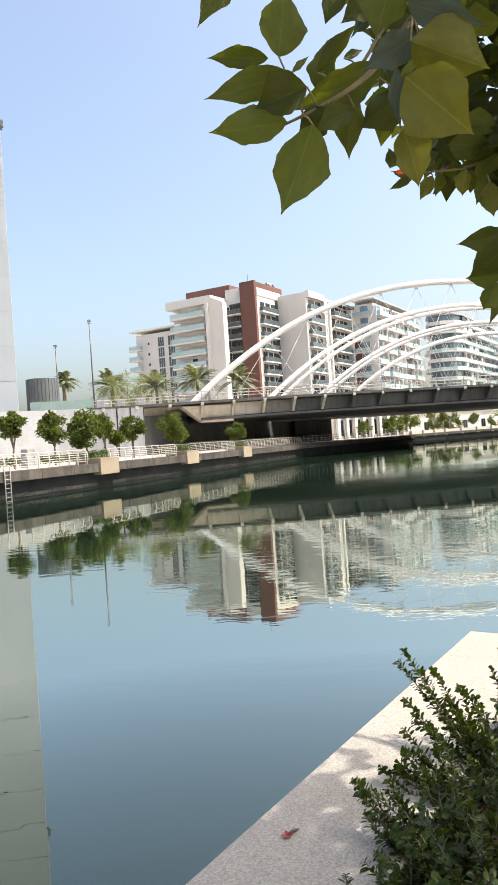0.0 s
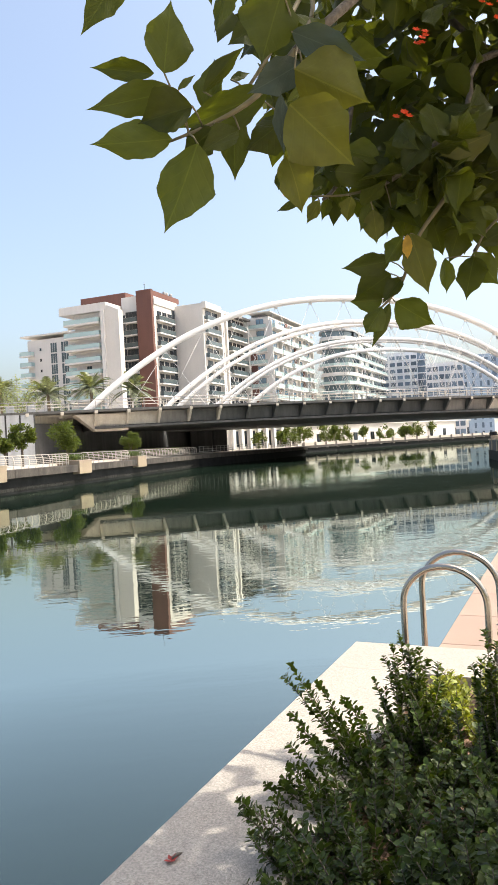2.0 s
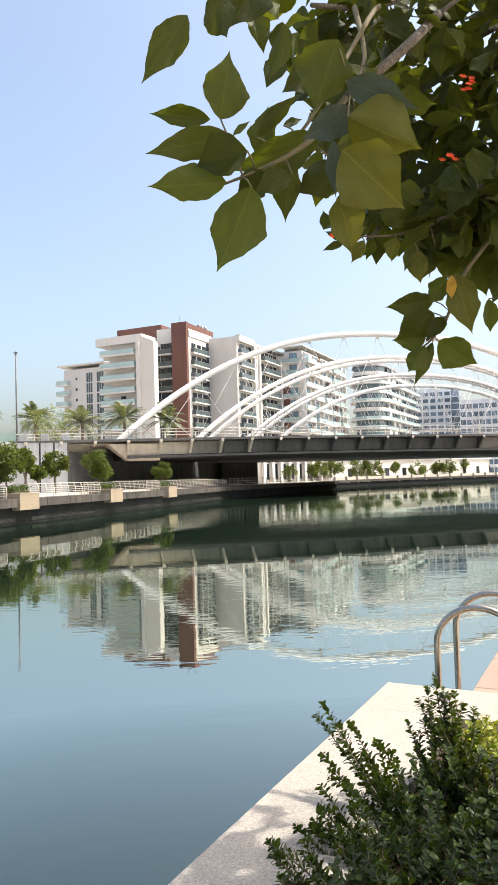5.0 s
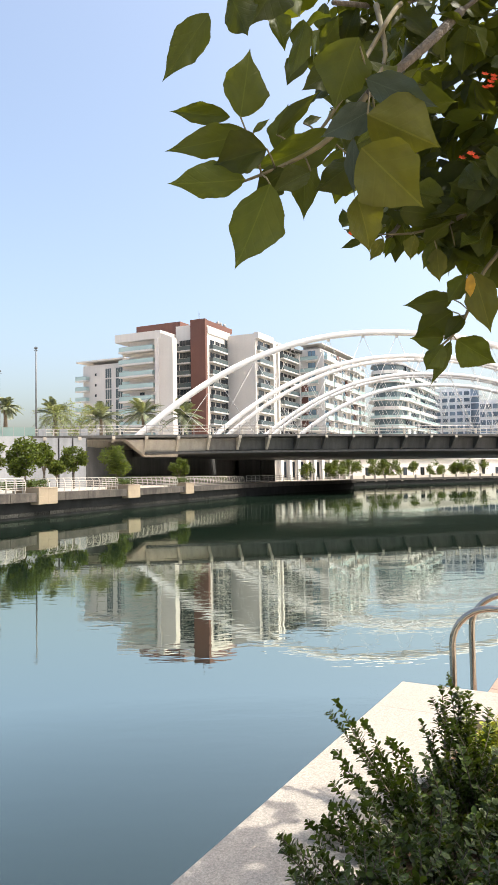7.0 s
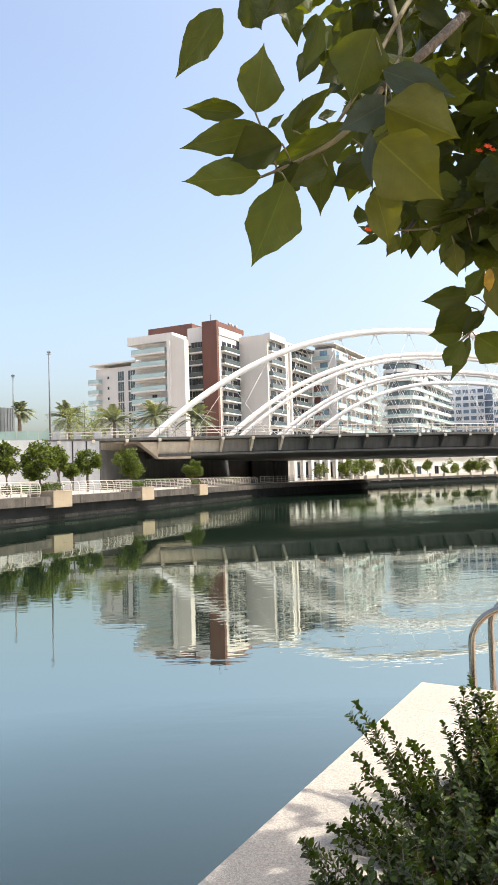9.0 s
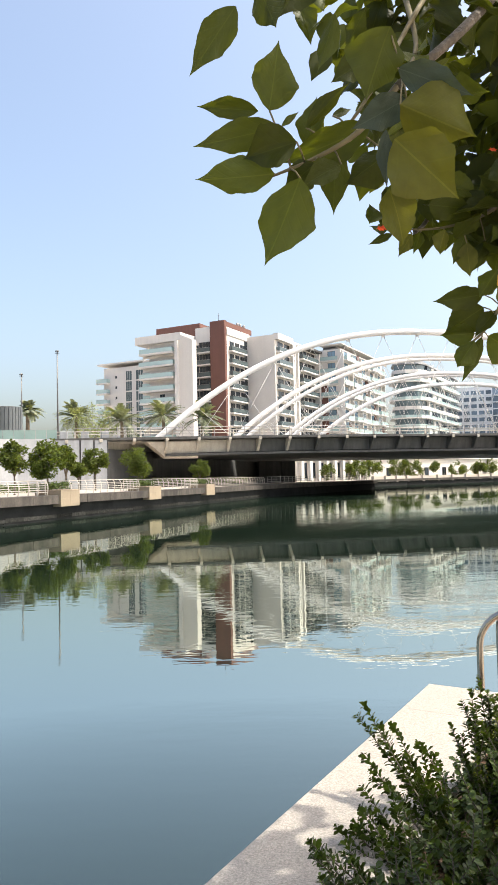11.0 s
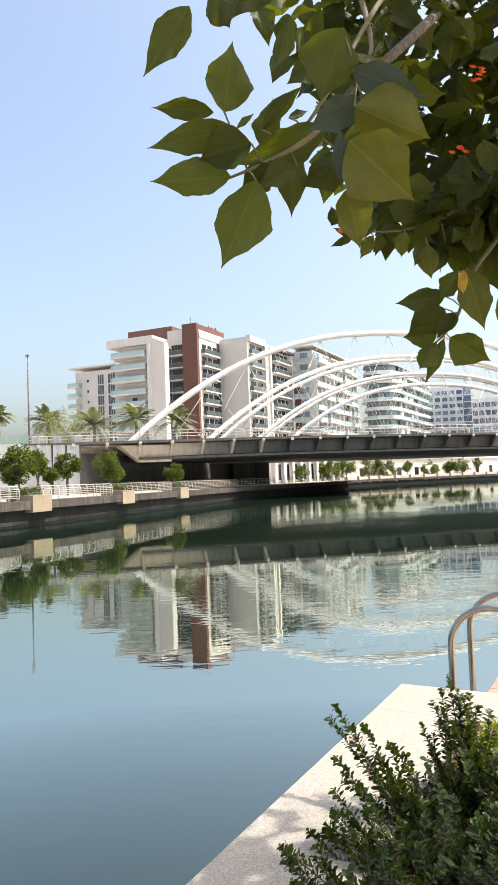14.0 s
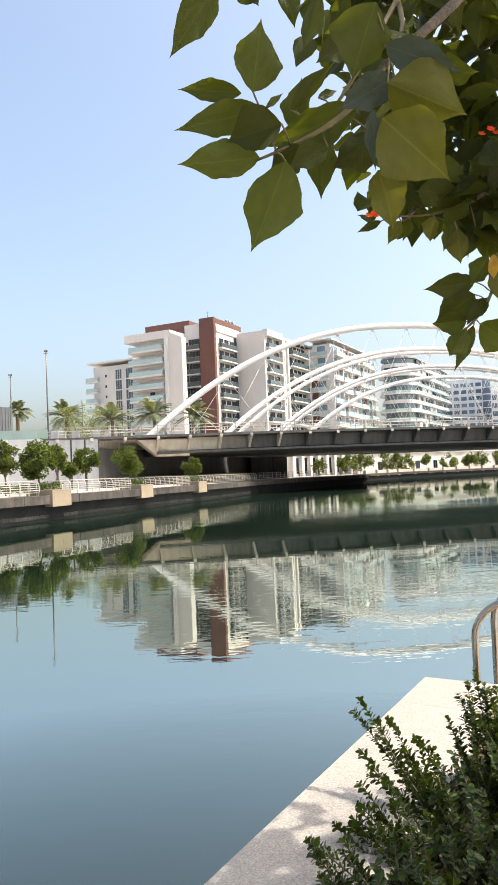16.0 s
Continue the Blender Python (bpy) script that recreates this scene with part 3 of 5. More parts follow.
part("wall", Mesh().box(kp(PU0 + 0.03, 0.475, 0.9), U * 0.34, V * 1.27, Z * (RIM - 1.022)), COPING, pl)
part("soil", Mesh().box(kp(PU0 + 0.05, 0.478, 0.95), U * (-PU0 - 0.53), V * 1.265, Z * 0.44), SOIL, pl)
lq = thing("quay_coping_near", kp(2, 0.4, 1.0), "pinkish stone quay coping in separate slabs", "quay wall", kind="structure")
near_edge = [Vector((1.46, 4.19, 0)) + U * 0.05, Vector((2.23, 5.42, 0)), Vector((5.77, 10.98, 0)), Vector((15.2, 27.3, 0)), Vector((28.0, 52.5, 0)), Vector((35.0, 70.4, 0))]
for a, b, n in zip(near_edge[:3], near_edge[1:4], (1, 7, 14)):
    d = (b - a) / n
    side = Vector((d.y, -d.x, 0)).normalized() * 0.62
    for i in range(n):
        part("coping_slab", Mesh().box(a + d * i + d.normalized() * 0.003 + Z * 0.9, d - d.normalized() * 0.006, side, Z * 0.15, 0.008), PINK_STONE, lq)
# near wall in the same near-black, its shade put into the colour
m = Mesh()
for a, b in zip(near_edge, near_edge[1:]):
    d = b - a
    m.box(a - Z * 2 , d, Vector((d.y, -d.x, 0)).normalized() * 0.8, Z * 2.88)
tagged(part("quay_wall_near", m, NEARBLACK), "near-black concrete quay wall beside the water, shade put into its colour", "quay wall", kind="structure")
# ---- buildings behind the bridge ----
BA, BB = Vector((0.5, 0.866, 0)), Vector((-0.866, 0.5, 0))
LOW = 1.83


class Face:
    """A facade plane: s metres along it, out metres in front of it, z up."""

    def __init__(self, o, e, n):
        self.o, self.e, self.n = Vector(o), Vector(e).normalized(), Vector(n).normalized()

    def p(self, s, out, z):
        return self.o + self.e * s + self.n * out + Z * z

    def box(self, m, s0, s1, o0, o1, z0, z1):
        return m.box(self.p(s0, o0, z0), self.e * (s1 - s0), self.n * (o1 - o0), Z * (z1 - z0))


def window(f, s0, s1, z0, z1, bld, glass=DARKGLASS, panes=2, frame_mat=FRAME, out=0.0):
    w = part("window", f.box(Mesh(), s0, s1, out - 0.2, out + 0.03, z0, z1), glass, bld)
    m = Mesh()
    t = 0.07
    f.box(m, s0 - t, s1 + t, out, out + 0.09, z1, z1 + t)
    f.box(m, s0 - t, s1 + t, out, out + 0.14, z0 - t, z0)
    for i in range(panes + 1):
        s = s0 + (s1 - s0) * i / panes
        f.box(m, s - t / 2, s + t / 2, out, out + 0.08, z0, z1)
    part("window_frame", m, frame_mat, w)
    return w


def balcony(f, s0, s1, z, depth, bld, slab=WHITE, rail=RAILGLASS, thick=0.32, high=1.05, returns=True):
    b = part("balcony", f.box(Mesh(), s0, s1, 0, depth, z - thick, z), slab, bld)
    m = Mesh()
    f.box(m, s0 + 0.05, s1 - 0.05, depth - 0.10, depth - 0.06, z + 0.06, z + high)
    if returns:
        f.box(m, s0 + 0.05, s0 + 0.09, 0.05, depth - 0.11, z + 0.06, z + high)
        f.box(m, s1 - 0.09, s1 - 0.05, 0.05, depth - 0.11, z + 0.06, z + high)
    part("railing_glass", m, rail, b)
    m = Mesh()
    f.box(m, s0 + 0.03, s1 - 0.03, depth - 0.12, depth - 0.04, z + high, z + high + 0.06)
    part("railing_cap", m, RAILGREY, b)
    return b


def bays(f, s0, s1, zs, n, bld, storey, slab=WHITE, rail=SMOKEGLASS, depth=1.0, glass=DARKGLASS, pillar=WARMWHITE):
    """Storeys of a balcony band with dark openings between pillars."""
    w = (s1 - s0) / n
    for z in zs:
        balcony(f, s0, s1, z, depth, bld, slab, rail)
        for i in range(n):
            window(f, s0 + w * i + 0.22 * w, s0 + w * (i + 1) - 0.04 * w, z + 0.05, z + storey - 0.75, bld, glass)


def ab(a, b, z=0.0):
    return Vector((2.55, 175.0, 0)) + BA * a + BB * b + Z * z


def solid(name, bld, a0, a1, b0, b1, z0, z1, material, label=""):
    return part(name, Mesh().box(ab(a0, b0, z0), BA * (a1 - a0), BB * (b1 - b0), Z * (z1 - z0)), material, bld, label)


ST = 3.1
FL = [34.75 - ST * i for i in range(9)]
apt = thing("apartment_building", ab(5, 5, LOW), "white apartment block with a red-brown clad tower and balconies", "building")
solid("tower_wall", apt, 0, 1.0, 0, 4.2, LOW, 42.1, BROWN, "red-brown clad tower wall")
solid("wall", apt, 1.02, 13.5, 0.02, 4.2, LOW, 40.6, WARMWHITE)
solid("roof_band", apt, 1.02, 14.6, -0.02, 4.2, 40.62, 41.9, BROWN, "red-brown roof band")
fs = Face(ab(0, 0), BA, -BB)
bays(fs, 1.9, 10.2, FL, 3, apt, ST, depth=1.1)
# flat dark sheet on the wall, painting the shade between the blocks
part("reveal", fs.box(Mesh(), 10.3, 11.75, 0, 0.05, LOW, 38.4), DARKGLASS, apt, "tall dark strip painting the recess shade between the blocks")
part("cornice", fs.box(Mesh(), 1.1, 11.7, 0, 0.18, 38.6, 40.2), WARMWHITE, apt)
# recessed bay beside the tower
solid("wall", apt, 1.3, 13.5, 4.22, 9.2, LOW, 41.2, WHITE)
ff = Face(ab(1.3, 4.3), BB, -BA)
for z in FL:
    balcony(ff, 0.05, 3.9, z, 1.2, apt, rail=SMOKEGLASS)
    window(ff, 0.15, 3.8, z + 0.02, z + 2.62, apt, panes=4)
# another flat dark sheet, for the shaded gap next to the pier
part("reveal", ff.box(Mesh(), 4.0, 4.85, 0, 0.06, LOW, 36.8), DARKGLASS, apt, "tall dark strip painting the gap's shade beside the pier")
solid("set_back_wall", apt, 3.5, 13.4, 9.22, 22.7, 30, 43.0, BROWN, "red-brown set-back top storey")
# balcony block with the leaning blank pier
solid("wall", apt, -4.2, 8.0, 9.6, 19.6, LOW, 37.2, WHITE)
solid("roof_slab", apt, -5.6, 8.0, 9.4, 23.0, 37.22, 39.2, WHITE)
fb = Face(ab(-4.2, 11.9), BB, -BA)
for i in range(9):
    z = 34.6 - 3.1 * i
    balcony(fb, -0.6, 9.7 if i % 2 else 9.3, z, 2.0 if i % 2 else 2.4, apt, thick=0.42)
    part("soffit_band", fb.box(Mesh(), 0.2, 9.6, 0, 0.25, z - 0.95, z - 0.42), WHITE, apt)
window(fb, 3.2, 4.6, 22.4, 24.6, apt)
pier = Mesh()
p4 = [ab(-5.5, 10.9), ab(-5.5, 6.0), ab(-3.6, 6.0), ab(-3.6, 10.9)]
pier.add([p + Z * LOW for p in p4] + [p4[0] + Z * 39.3, p4[1] + Z * 37.0, p4[2] + Z * 37.0, p4[3] + Z * 39.3],
         [(3, 2, 1, 0), (4, 5, 6, 7), (0, 1, 5, 4), (1, 2, 6, 5), (2, 3, 7, 6), (3, 0, 4, 7)])
part("pier", pier, WARMWHITE, apt, "blank white pier wall with a sloping top")
solid("fin", apt, -6.1, -5.5, 9.9, 10.8, LOW, 37.2, WHITE)
# lower wing
solid("wall", apt, 8.8, 20, 29.8, 44.6, LOW, 34.4, WHITE)
solid("roof_slab", apt, 7.9, 20, 30.0, 46.4, 35.9, 36.3, WHITE)
solid("parapet", apt, 8.8, 19, 30, 44.6, 34.42, 35.0, WHITE)
solid("wall", apt, 7.0, 18, 22.75, 29.78, LOW, 35.8, WARMWHITE)
fw = Face(ab(8.8, 29.8), BB, -BA)
fv = Face(ab(7.0, 22.75), BB, -BA)
for z in [31.0 - 2.95 * i for i in range(8)]:
    balcony(fw, 12.6, 16.6, z - 0.2, 1.5, apt)
    window(fw, 5.0, 7.1, z + 0.1, z + 2.7, apt, SMOKEGLASS, 3, WHITE)
    window(fw, 1.2, 3.6, z + 0.1, z + 2.7, apt, SMOKEGLASS, 3, WHITE)
    window(fw, 10.2, 10.7, z + 1.0, z + 1.6, apt, panes=1)
    balcony(fv, 0.3, 6.6, z, 1.0, apt)
    window(fv, 1.0, 3.0, z + 0.1, z + 2.7, apt)
# aerial and tanks on the roof
part("aerial", Mesh().tube([ab(1, 2.2, 42.1), ab(1, 2.2, 44.2)], 0.05, 5).tube([ab(1, 1.9, 43.6), ab(1, 2.5, 43.6)], 0.04, 5), POLE, apt)
for a in (9.0, 10.4, 12.5):
    part("roof_vent", Mesh().tube([ab(a, 1.2, 41.9), ab(a, 1.2, 42.9), ab(a, 1.2, 43.1)], [0.4, 0.4, 0.25], 8), RAILGREY, apt)

blk = thing("apartment_block", ab(20, -4, LOW), "cream apartment block with a blank end wall and dark balconies", "building")
solid("wall", blk, 11.8, 40, -8.0, -0.05, LOW, 39.6, WARMWHITE)
fd = Face(ab(0, -8.0), BA, -BB)
part("parapet", fd.box(Mesh(), 11.8, 21.4, -0.3, 1.0, 38.3, 39.9), WHITE, blk)
FLB = [35.4 - 3.2 * i for i in range(9)]
bays(fd, 12.6, 20.9, FLB, 2, blk, 3.2, depth=1.1)
part("pier", fd.box(Mesh(), 21.3, 22.2, 0, 0.9, LOW, 38.6), WARMWHITE, blk)
for z in FLB:
    window(fd, 22.9, 24.3, z + 0.05, z + 2.4, blk)
part("pier", fd.box(Mesh(), 25.3, 26.2, 0, 0.6, LOW, 38.9), WARMWHITE, blk)
bays(fd, 27.0, 38.5, FLB, 4, blk, 3.2, depth=1.5)
part("roof_slab", fd.box(Mesh(), 27.0, 40.5, -3, 1.9, 38.4, 39.0), FASCIA, blk, "dark overhanging roof edge")
part("pier", fd.box(Mesh(), 38.7, 41.5, 0, 1.4, LOW, 38.3), WHITE, blk)


def canal_block(corner, front, side, top, n_side, label, brown=True, glass=BLUEGLASS):
    """A further block: a short end to the left, a long balcony side, a projecting dark roof."""
    c = Vector(corner)
    bl = thing("apartment_block", c + Z * LOW, label, "building")
    part("wall", Mesh().box(c + Z * LOW, BA * side, BB * front, Z * (top - 1.2 - LOW)), WARMWHITE, bl)
    part("roof_slab", Mesh().box(c - BA * 0.4 - BB * 0.7 + Z * top, BA * (side + 0.6), BB * (front + 0.6), Z * 0.3), WARMWHITE, bl)
    part("attic", Mesh().box(c + BA * 3 + BB * 2 + Z * (top - 1.18), BA * (side - 3), BB * (front - 2), Z * 1.16), GREYWALL, bl)
    f1, f2 = Face(c, BB, -BA), Face(c, BA, -BB)
    zs = [top - 4.4 - 3.4 * i for i in range(9)]
    for k, z in enumerate(zs):
        window(f1, front * 0.25, front * 0.6, z + 0.2, z + 2.6, bl, glass)
        balcony(f1, front * 0.1, front * 0.95, z, 0.7, bl, returns=False)
        w = side / n_side
        for i in range(n_side):
            out = 1.3 if (i + k // 2) % 3 else 2.0
            balcony(f2, i * w + 0.2, i * w + w * 0.96, z, out, bl)
            window(f2, i * w + 0.12 * w, i * w + 0.72 * w, z + 0.05, z + 2.75, bl, glass, panes=3)
            if brown and (i * 5 + k // 2 * 3) % 4 == 1:
                part("panel", f2.box(Mesh(), i * w + 0.76 * w, i * w + 0.97 * w, 0, 0.25, z, z + 3.05), BROWN, bl)
        if brown and 2 < k < 8:
            part("panel", f1.box(Mesh(), front * 0.63, front * 0.93, 0, 0.2, z, z + 3.0), BROWN, bl)
    for i in range(n_side + 1):
        part("fin", f2.box(Mesh(), i * side / n_side - 0.2, i * side / n_side + 0.1, 0, 1.0, LOW, top - 2.2), WHITE, bl)


canal_block((35.9, 201.8, 0), 6.4, 40, 40.6, 5, "pale apartment block with blue glazing and brown panels")


def corner_block():
    c = Vector((66.5, 244.5, 0))
    bl = thing("apartment_tower", c + Z * LOW, "white apartment building with angular corner balconies and a dark roof", "building")

    def plan(out):
        pts = []
        for i in range(4):
            a = radians(210 + 40 * i)
            pts.append(c + Vector((math.cos(a), math.sin(a), 0)) * (6.0 + out))
        e = BA * 52 + BB * -1
        pts += [p + e for p in (pts[-1], c + Vector((-2, 6, 0)))] + [c + Vector((-3.5, 5, 0)) - X * out]
        return [(p.x, p.y) for p in pts]

    part("wall", Mesh().prism(plan(0), LOW, 40.3), DEEPGLASS, bl, "dark teal glazed wall")
    part("roof_slab", Mesh().prism(plan(0.8), 40.4, 40.75), GREYWALL, bl)
    part("attic", Mesh().prism(plan(-0.8), 40.8, 42.0), GREYWALL, bl)
    for i in range(11):
        z = 37.6 - 3.1 * i
        slab = part("balcony", Mesh().prism(plan(0.9 + 0.9 * (i % 2)), z - 0.22, z + 0.12), WHITE, bl)
        part("railing_glass", Mesh().prism(plan(0.8 + 0.9 * (i % 2)), z + 0.13, z + 0.95), RAILGLASS if i % 4 else WHITE, slab)
    f = Face(c + Vector((math.cos(radians(330)), math.sin(radians(330)), 0)) * 6.0, BA, -BB)
    for i in range(11):
        z = 37.6 - 3.1 * i
        for k in range(6):
            part("panel", f.box(Mesh(), 2 + k * 8.2 + (i % 3), 5 + k * 8.2 + (i % 2) * 2, 0, 0.6, z + 0.15, z + 2.8), WHITE if (k + i) % 3 else DARKGLASS, bl)


corner_block()


def grid_tower(o, e, width, depth, top, cols, rows, label, wall, glass, fill=0.6, step=3.2, dark_sides=True):
    f = Face(o, e, (Vector(e).y, -Vector(e).x, 0))
    if f.n.y > 0:
        f.n = -f.n
    bl = thing("apartment_tower", f.p(width / 2, 0, LOW), label, "building")
    part("wall", f.box(Mesh(), 0, width, -depth, 0, LOW, top), wall, bl)
    w = width / cols
    for r in range(rows):
        z = top - 1.0 - step * (r + 1)
        for c in range(cols):
            part("window", f.box(Mesh(), w * (c + 0.5 - fill / 2), w * (c + 0.5 + fill / 2), -0.3, 0.06, z + 0.7, z + step - 0.5), glass, bl)
        part("ledge", f.box(Mesh(), w * 0.1, width - w * 0.1, 0, 0.45, z + 0.45, z + 0.62), wall, bl)
        if dark_sides:
            for s0, s1 in ((-3.6, -0.1), (width + 0.1, width + 4.2)):
                part("balcony", f.box(Mesh(), s0, s1, -6, 0.6, z, z + 0.25), wall, bl)
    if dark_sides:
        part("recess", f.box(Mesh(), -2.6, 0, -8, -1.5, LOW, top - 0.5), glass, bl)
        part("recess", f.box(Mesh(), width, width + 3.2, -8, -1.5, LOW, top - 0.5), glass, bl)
    return bl


# far glass paler than the near glass, haze mixed into its colour
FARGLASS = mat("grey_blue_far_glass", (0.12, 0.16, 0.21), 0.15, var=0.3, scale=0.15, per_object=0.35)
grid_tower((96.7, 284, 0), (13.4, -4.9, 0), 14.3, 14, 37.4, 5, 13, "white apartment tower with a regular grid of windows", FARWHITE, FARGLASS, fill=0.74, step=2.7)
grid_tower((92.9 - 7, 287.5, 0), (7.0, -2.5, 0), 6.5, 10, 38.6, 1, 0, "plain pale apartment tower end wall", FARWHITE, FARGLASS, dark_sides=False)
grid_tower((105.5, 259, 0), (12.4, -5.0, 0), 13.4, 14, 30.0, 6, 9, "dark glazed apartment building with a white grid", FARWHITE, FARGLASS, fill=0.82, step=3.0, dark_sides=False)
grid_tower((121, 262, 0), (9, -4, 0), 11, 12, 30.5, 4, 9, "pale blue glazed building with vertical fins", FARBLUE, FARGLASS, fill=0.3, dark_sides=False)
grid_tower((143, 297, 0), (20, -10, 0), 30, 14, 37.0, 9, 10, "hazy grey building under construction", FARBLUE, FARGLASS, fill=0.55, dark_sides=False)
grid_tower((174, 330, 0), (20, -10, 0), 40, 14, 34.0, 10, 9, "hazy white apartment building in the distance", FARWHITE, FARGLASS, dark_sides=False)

# tower crane in the distance
crane = thing("tower_crane", (197, 371, LOW), "grey lattice tower crane in the distance", "crane")
m = Mesh()
for dx, dy in ((-1, -1), (1, -1), (1, 1), (-1, 1)):
    m.tube([(197 + dx, 371 + dy, LOW), (197 + dx, 371 + dy, 54)], 0.25, 4)
for i in range(16):
    z = 6 + i * 3
    m.tube([(196, 370, z), (198, 370, z + 3)], 0.15, 4).tube([(198, 370, z), (198, 372, z + 3)], 0.15, 4)
part("mast", m, POLE, crane)
part("cab", Mesh().box((193.5, 369, 54), X * 7, Y * 4, Z * 3.5, 0.3), RAILGREY, crane)
part("jib", Mesh().tube([(198, 371, 57), (208, 366, 88)], 0.5, 4).tube([(199, 371, 57), (208, 366, 87)], 0.2, 4), POLE, crane)
part("a_frame", Mesh().tube([(196, 371, 57), (195.5, 371, 66)], 0.35, 4).tube([(195, 371, 57), (195.5, 371, 66)], 0.25, 4), POLE, crane)

# low white hall and stepped plinth on the far bank behind the trees
hall = thing("promenade_hall", (52, 205, LOW), "low white hall behind the promenade trees", "building")
hf = Face((20.4, 184.8, 0), (0.80, 0.60, 0), (0.60, -0.80, 0))
part("wall", hf.box(Mesh(), 0, 162, -3, 0, LOW, 7.6), WARMWHITE, hall)
part("roof_slab", hf.box(Mesh(), -0.5, 162.5, -3.3, 0.7, 7.62, 8.1), WHITE, hall)
for i in range(9):
    part("pillar", hf.box(Mesh(), 1.0 + i * 3.1, 1.9 + i * 3.1, 0.5, 1.2, LOW, 7.6), WHITE, hall)
    window(hf, 2.1 + i * 3.1, 3.9 + i * 3.1, 2.6, 6.6, hall)
for i in range(12):
    window(hf, 36 + i * 9.0, 38 + i * 9.0, 2.2, 5.0, hall)

# white monolith tower, drum and terrace at the bridge ramp
mono = thing("monolith_tower", (-31, 93, 8.0), "tall white panelled tower beside the bridge ramp", "tower")
te, tn = Vector((-0.95, -0.30, 0)), Vector((-0.30, 0.95, 0))
to = Vector((-29.2, 89.7, 0))
for i in range(16):
    part("cladding_panel", Mesh().box(to + Z * (7.9 + i * 4.4), te * 9, tn * 6, Z * 4.34), TOWERSHADE, mono)
part("core", Mesh().box(to + te * 0.06 + tn * 0.06 + Z * 7.8, te * 8.8, tn * 5.8, Z * 70.3), GREYWALL, mono)
part("bracket", Mesh().box(to + te * -0.3 + tn * 0.5 + Z * 44.2, te * 0.34, tn * 0.4, Z * 0.3).box(to + te * -0.45 + tn * 0.4 + Z * 44.5, te * 0.4, tn * 0.5, Z * 0.9, 0.05), POLE, mono)
drum = thing("stair_drum", (-27.9, 96.2, 8.0), "slate-grey rounded stair enclosure on the terrace", "stair tower")
m = Mesh()
n = 28
for i in range(n):
    a0, a1 = 2 * math.pi * (i + 0.06) / n, 2 * math.pi * (i + 0.94) / n
    ring = [(-27.9 + 2.15 * math.cos(a), 96.2 + 2.15 * math.sin(a)) for a in (a0, a1)] + [(-27.9 + 2.0 * math.cos(a), 96.2 + 2.0 * math.sin(a)) for a in (a1, a0)]
    part("slat_panel", Mesh().prism(ring, 7.95, 12.9), DRUM, drum)
part("core", Mesh().tube([(-27.9, 96.2, 7.95), (-27.9, 96.2, 12.95)], 2.0, 28), DRUM, drum)
bal = thing("terrace_balustrade", bp(-16, -0.6, 8.3), "green glass balustrade along the terrace edge", "railing")
for i in range(6):
    part("glass_panel", Mesh().box(bp(-14.0 - i * 1.3, -0.6, 8.3), D1 * -1.24, DN * 0.04, Z * 1.15), BALGLASS, bal)
    part("post", Mesh().box(bp(-13.98 - i * 1.3, -0.64, 8.3), D1 * 0.05, DN * 0.1, Z * 1.2), RAILGREY, bal)

# ---- near things: exit ladder, fallen flower ----
lad = thing("exit_ladder", kp(0.7, 0.5, 1.05), "brushed stainless steel exit ladder with two looped rails", "ladder")
for u, v0, v1, top in ((0.45, 0.20, 0.735, 1.865), (0.95, 0.22, 0.755, 1.88)):
    r = (v1 - v0) / 2
    pts = [kp(u, v0, -0.6 + 0.4 * i) for i in range(6)] + [kp(u, (v0 + v1) / 2 - r * math.cos(radians(a)), top - 0.02 - r * 0.93 + r * 0.93 * math.sin(radians(a))) for a in range(0, 181, 12)]
    pts += [kp(u, v1, z) for z in (1.4, 1.2, 1.03)]
    rail = part("looped_rail", Mesh().tube(pts, 0.0215, 14), STEEL, lad)
    part("base_flange", Mesh().tube([kp(u, v1, 1.045), kp(u, v1, 1.06), kp(u, v1, 1.066)], [0.05, 0.05, 0.045], 16), STEEL, rail)
    part("bolt", Mesh().tube([kp(u - 0.012, v1 - 0.03, 1.36), kp(u + 0.012, v1 + 0.03, 1.36)], 0.006, 6), STEEL, rail)
for z in (0.75, 0.45, 0.15, -0.15):
    part("rung", Mesh().box(kp(0.45, 0.17, z), U * 0.5, V * 0.07, Z * 0.03, 0.004), STEEL, lad)
fl = Vector((0.03, 2.2, 1.452))
fallen = thing("fallen_flower", fl, "withered red flower lying on the granite coping", "flower")
rng = random.Random(8)
m = Mesh()
for i in range(6):
    a = i * 1.05 + rng.uniform(-0.3, 0.3)
    d, s = Vector((math.cos(a), math.sin(a), 0.35)), Vector((-math.sin(a), math.cos(a), 0))
    m.add([fl, fl + d * 0.012 + s * 0.007, fl + d * 0.024 + Z * rng.uniform(-0.004, 0.006), fl + d * 0.012 - s * 0.007], [(0, 1, 2, 3)])
part("petals", m, WITHERED, fallen)
part("calyx", Mesh().tube([fl + Vector((0.004, 0.002, 0.004)), fl + Vector((0.022, 0.012, 0.009)), fl + Vector((0.036, 0.014, 0.012))], [0.004, 0.006, 0.002], 6), BARK, fallen)

# ---- overhanging tree: trunk, limbs, sprays of broad leaves ----
tree = thing("flowering_tree", (2.5, 0.7, 1.0), "broad-leaved tree with orange-red flowers overhanging the planter", "tree")


